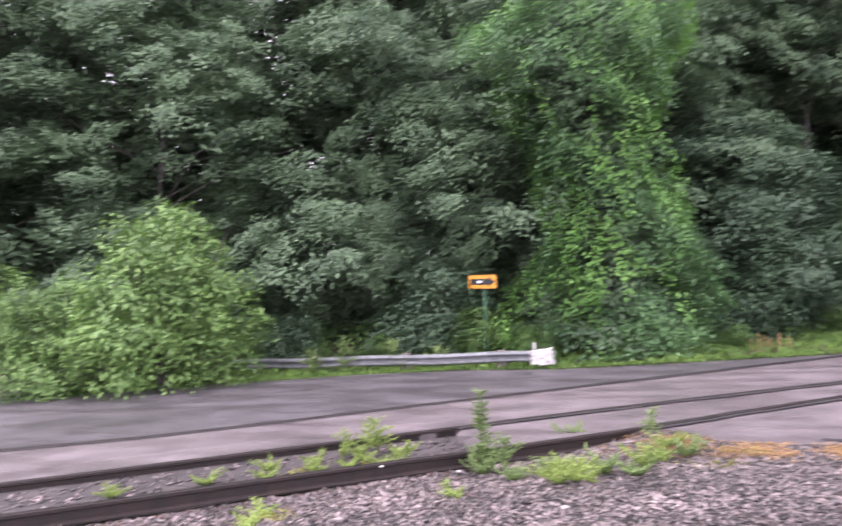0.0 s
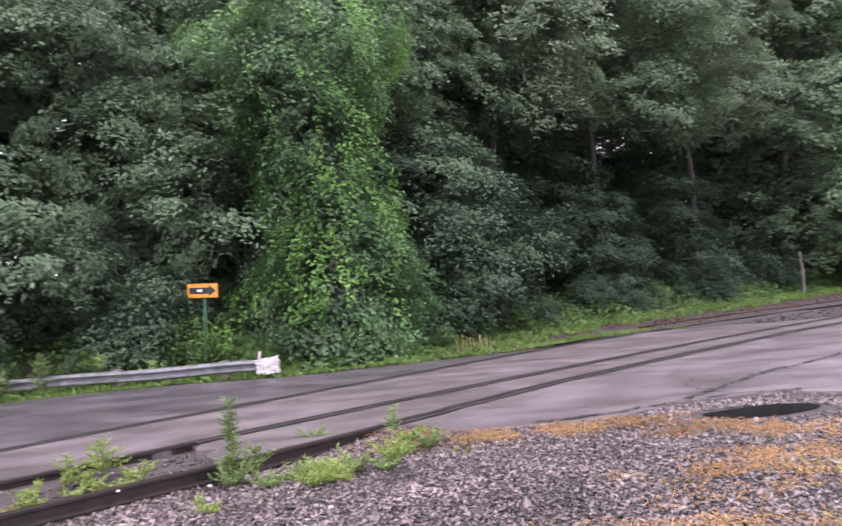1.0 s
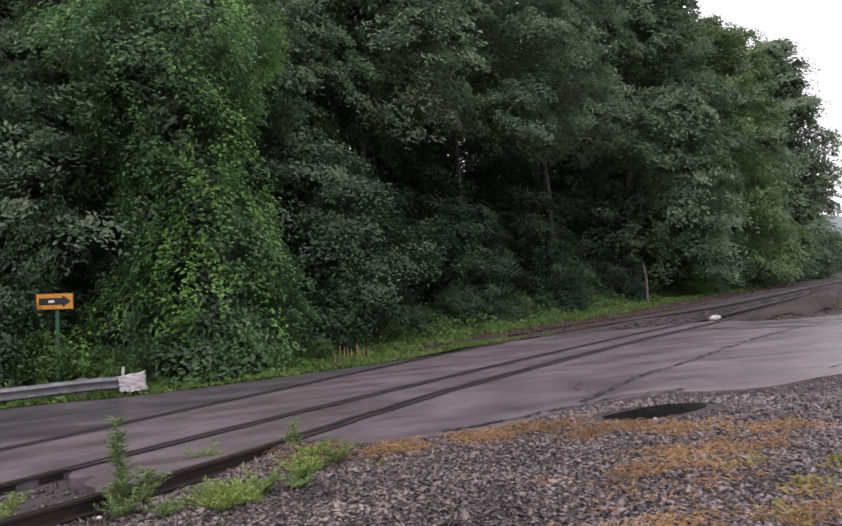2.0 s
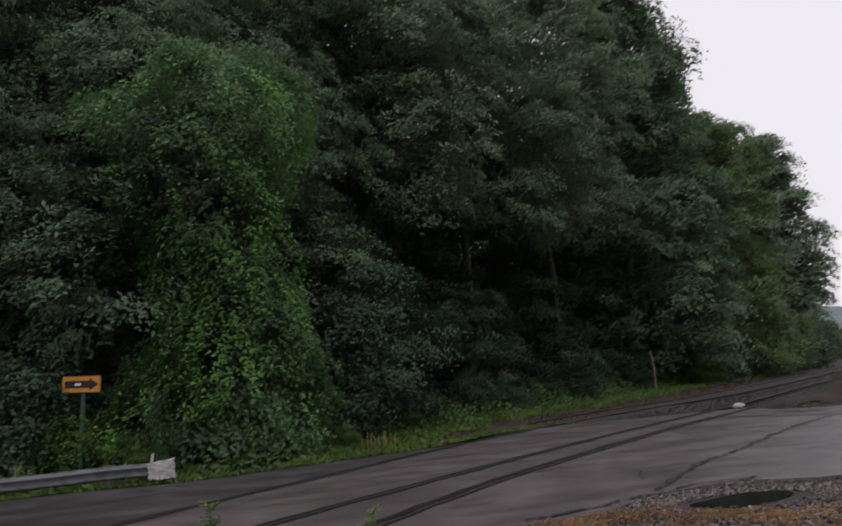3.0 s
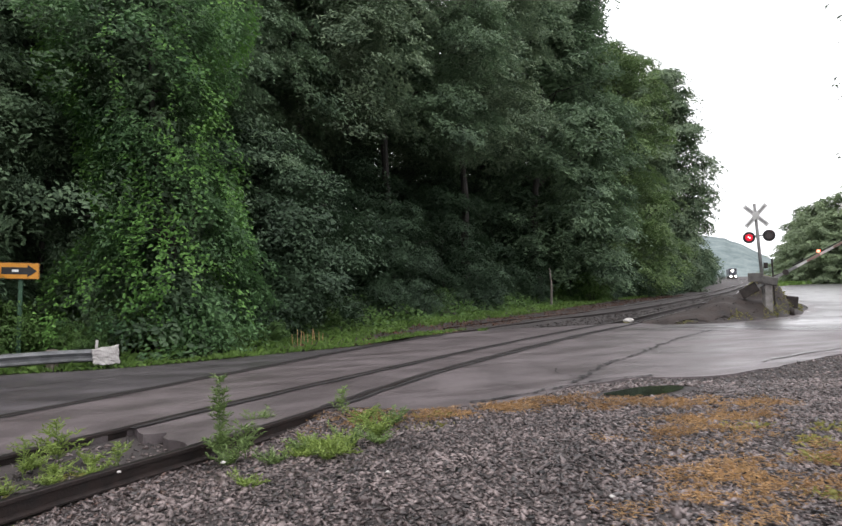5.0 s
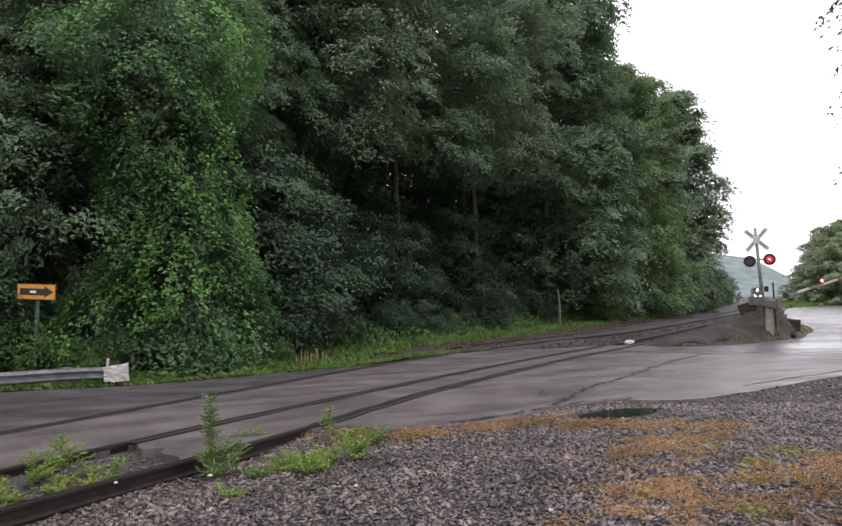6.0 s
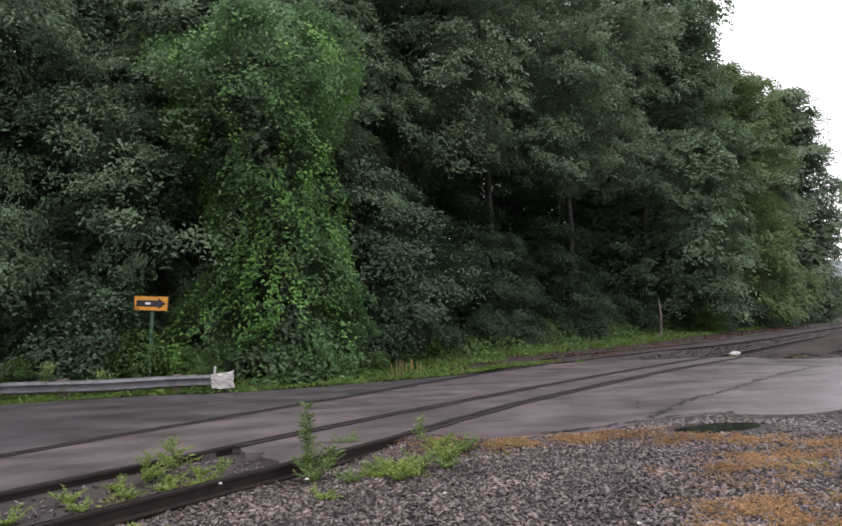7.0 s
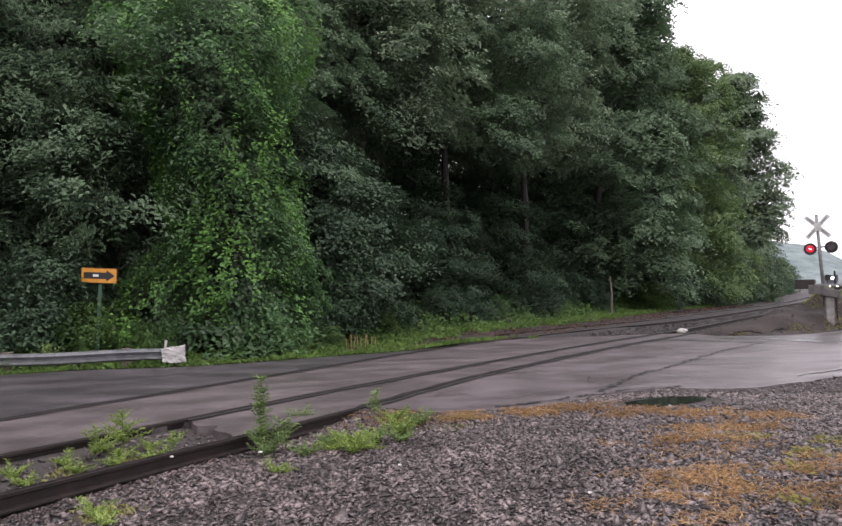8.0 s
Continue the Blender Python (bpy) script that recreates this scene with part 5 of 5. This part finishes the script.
ARM = gate_arm()
bm = rod(bmesh.new(), (12.9, 26.6, 0.1), (12.84, 26.63, 2.1), 0.03, None, 8)
tagged(part("marker_pole", bm, DARKSTEEL), "thin dark steel pole beside the gate", "pole")
bm = box(bmesh.new(), (0.6, 0.42, 0.45), pose(14.2, 28.2, 0.17 + float(ground_height(np.array([14.3]), np.array([28.2]))[0]), 0, 6, -20), 0.03)
tagged(part("equipment_case", bm, DARKSTEEL), "dark low equipment case on the dirt mound", "equipment case")
bm = rod(bmesh.new(), (13.8, 27.2, 0.0), (13.8, 27.2, 0.3 + float(ground_height(np.array([13.8]), np.array([27.2]))[0])), 0.09, None, 12)
tagged(part("bollard", bm, DARKSTEEL, None, "", True), "short dark round bollard beside the case", "bollard")
x, y = scatter(60000, (7, 19, 23, 37), g, lambda x, y: inside(ISLAND, x, y) & (edge_distance(ROAD_FAR, x, y) < 0.35 + 0.25 * np.sin(x * 3.1)))
heap_x, heap_y = scatter(9000, (12.2, 15.2, 26.8, 29.4), g, lambda x, y: inside(ISLAND, x, y) & (np.hypot(x - 13.6, y - 28.0) < 1.2))
x, y = np.concatenate([x, heap_x[::4]]), np.concatenate([y, heap_y[::4]])
blades("mound_grass", x, y, 0.09, 0.012, MOSS, "sparse yellow-green grass on the dirt mound", "grass", 1.0, g, 0.02)

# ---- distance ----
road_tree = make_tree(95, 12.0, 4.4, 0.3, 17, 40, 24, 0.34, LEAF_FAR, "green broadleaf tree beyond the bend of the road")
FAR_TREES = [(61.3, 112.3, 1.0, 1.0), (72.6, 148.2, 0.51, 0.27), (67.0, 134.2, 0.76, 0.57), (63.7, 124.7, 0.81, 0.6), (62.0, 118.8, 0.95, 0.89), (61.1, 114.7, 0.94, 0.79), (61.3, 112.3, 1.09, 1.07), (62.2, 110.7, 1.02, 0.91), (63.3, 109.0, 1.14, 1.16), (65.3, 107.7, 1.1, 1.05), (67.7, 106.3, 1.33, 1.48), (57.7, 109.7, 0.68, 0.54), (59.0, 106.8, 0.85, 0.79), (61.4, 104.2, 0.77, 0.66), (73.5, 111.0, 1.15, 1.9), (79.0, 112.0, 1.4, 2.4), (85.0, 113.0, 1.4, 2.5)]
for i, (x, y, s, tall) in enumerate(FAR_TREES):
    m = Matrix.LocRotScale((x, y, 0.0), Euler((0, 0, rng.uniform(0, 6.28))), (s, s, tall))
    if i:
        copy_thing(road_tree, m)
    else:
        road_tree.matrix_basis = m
over = make_tree(91, 17.5, 4.9, 4.2, 56, 95, 28, 0.2, LEAF_DARK, "dark tree whose branches hang over the road")
over.matrix_basis = Matrix.Translation((17.0, 17.4, 0))
x, y = scatter(60000, (34, 110, 48, 150), g, lambda x, y: open_ground(x, y) & (x > 38) & (x > 0.42 * y + 5.5))
blades("far_grass", x, y, 0.7, 0.1, GRASS, "rough green grass beyond the road bend", "grass", 0.8, g)

# aerial haze is mixed into the hill's pale blue-grey base colours
HILL = material("haze_tinted_hill", (0.1, 0.132, 0.132), (0.2, 0.24, 0.235), 0.05, 0.3, (0.9, 1.0), bump=0.0, spec=0.1)


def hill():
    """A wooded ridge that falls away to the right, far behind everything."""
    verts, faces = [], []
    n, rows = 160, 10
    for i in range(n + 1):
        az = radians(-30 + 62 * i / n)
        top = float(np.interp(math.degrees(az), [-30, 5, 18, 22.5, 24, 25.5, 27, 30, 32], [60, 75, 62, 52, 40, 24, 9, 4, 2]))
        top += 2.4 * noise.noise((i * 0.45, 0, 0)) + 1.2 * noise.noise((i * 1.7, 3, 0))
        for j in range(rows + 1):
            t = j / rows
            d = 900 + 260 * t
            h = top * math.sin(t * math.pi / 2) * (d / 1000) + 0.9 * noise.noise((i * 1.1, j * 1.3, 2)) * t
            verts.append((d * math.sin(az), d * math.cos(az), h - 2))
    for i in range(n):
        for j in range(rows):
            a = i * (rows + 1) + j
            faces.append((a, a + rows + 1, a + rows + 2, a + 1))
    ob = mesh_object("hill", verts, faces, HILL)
    return tagged(ob, "wooded hill in the distance, coloured pale for haze", "hill", kind="structure")


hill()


# ---- train ----
def locomotive():
    """The front of a diesel engine with its three headlights, and the long body behind."""
    loco = new("locomotive")
    HEAD = glow("headlight", (1.0, 0.96, 0.88), 30.0)
    BODY = material("dark_engine_paint", (0.03, 0.035, 0.045), (0.08, 0.085, 0.1), 2, 30, (0.3, 0.5), 0.1, 0.1)
    part("cab", box(bmesh.new(), (3.0, 3.0, 2.2), Matrix.Translation((0, -3.2, 3.3)), 0.15), BODY, loco)
    part("nose", box(bmesh.new(), (2.2, 2.2, 1.5), Matrix.Translation((0, -0.9, 2.3)), 0.25), BODY, loco)
    part("long_hood", box(bmesh.new(), (2.4, 13.0, 2.4), Matrix.Translation((0, -11.2, 3.0)), 0.2), BODY, loco)
    part("frame_deck", box(bmesh.new(), (3.0, 18.0, 0.5), Matrix.Translation((0, -9.0, 1.3)), 0.05), DARKSTEEL, loco)
    part("pilot", box(bmesh.new(), (2.8, 0.25, 0.9), Matrix.Translation((0, 0.2, 0.62)), 0.08), DARKSTEEL, loco, "dark plough plate")
    for y in (-3.5, -14.5):
        part("truck", box(bmesh.new(), (2.4, 4.0, 0.75), Matrix.Translation((0, y, 0.62)), 0.1), DARKSTEEL, loco)
    for x in (-0.7, 0.7):
        part("windscreen", box(bmesh.new(), (0.9, 0.03, 0.6), Matrix.Translation((x, -1.69, 3.8)), 0.02), BLACK, loco)
    # lamps are oversized: the spread of their glare is put into the shape
    for x, z, r in ((0, 3.5, 0.32), (-0.85, 1.2, 0.25), (0.85, 1.2, 0.25)):
        bm = bmesh.new()
        bmesh.ops.create_uvsphere(bm, u_segments=16, v_segments=10, radius=r, matrix=Matrix.Translation((x, 0.42 if z < 3 else -1.62, z)) @ Matrix.Diagonal((1, 0.35, 1, 1)))
        part("headlight", bm, HEAD, loco, "glaring white headlight", True)
    tagged(loco, "oncoming dark diesel locomotive with glaring headlights", "locomotive")
    return loco


LOCO = locomotive()


# ---- what moves ----
def motions():
    # the train comes down the track
    mid = smooth_line([(163.3, 415.2), (125.3, 293.2), (100.3, 222.3)], 1.0)
    ahead = np.concatenate([[0], np.cumsum(np.hypot(*np.diff(mid, axis=0).T))])
    rows = []
    for k in range(17):
        t = k * 0.5
        s = ahead[-1] - 1.0 - (8.0 - t) * 24.0
        x, y = np.interp(s, ahead, mid[:, 0]), np.interp(s, ahead, mid[:, 1])
        x2, y2 = np.interp(s + 1, ahead, mid[:, 0]), np.interp(s + 1, ahead, mid[:, 1])
        rows.append((t, pose(x, y, 0.0, 0, 0, math.degrees(math.atan2(y2 - y, x2 - x)) - 90)))
    walk(LOCO, rows)
    # the gate comes down
    rows = []
    for k in range(33):
        t = k * 0.25
        rows.append((t, Matrix.Translation(PIVOT) @ pose(0, 0, 0, 0, 0, -30) @ pose(0, 0, 0, 0, -max(0.0, 80.2 - 10.3 * t), 0)))
    walk(ARM, rows)
    # the two lamps flash by turns: each added vane swings edge-on to clear its lens
    for shutter, lit in ((SHUTTERS[0], [(0.46, 1.18), (1.9, 2.62), (3.34, 4.08), (4.78, 5.5), (6.22, 6.95), (7.7, 9.0)]), (SHUTTERS[1], [(-1.0, 0.46), (1.18, 1.9), (2.62, 3.34), (4.08, 4.78), (5.5, 6.22), (6.95, 7.7)])):
        steps = [(0.0, 90.0 if lit[0][0] < 0 else 0.0)]
        for a, b in lit:
            for t0, turns in ((a, (0, 45, 89.5)), (b, (89.5, 45, 0))):
                for k, turn in enumerate(turns):
                    t = t0 + (k - 1) / 30
                    if 0 < t < 8.0:
                        steps.append((t, turn))
        steps.append((8.0, steps[-1][1]))
        walk(shutter, [(t, pose(0, -0.06 - 0.115 * min(1, turn / 45), 0, 0, 0, min(turn, 89.5))) for t, turn in steps])


motions()
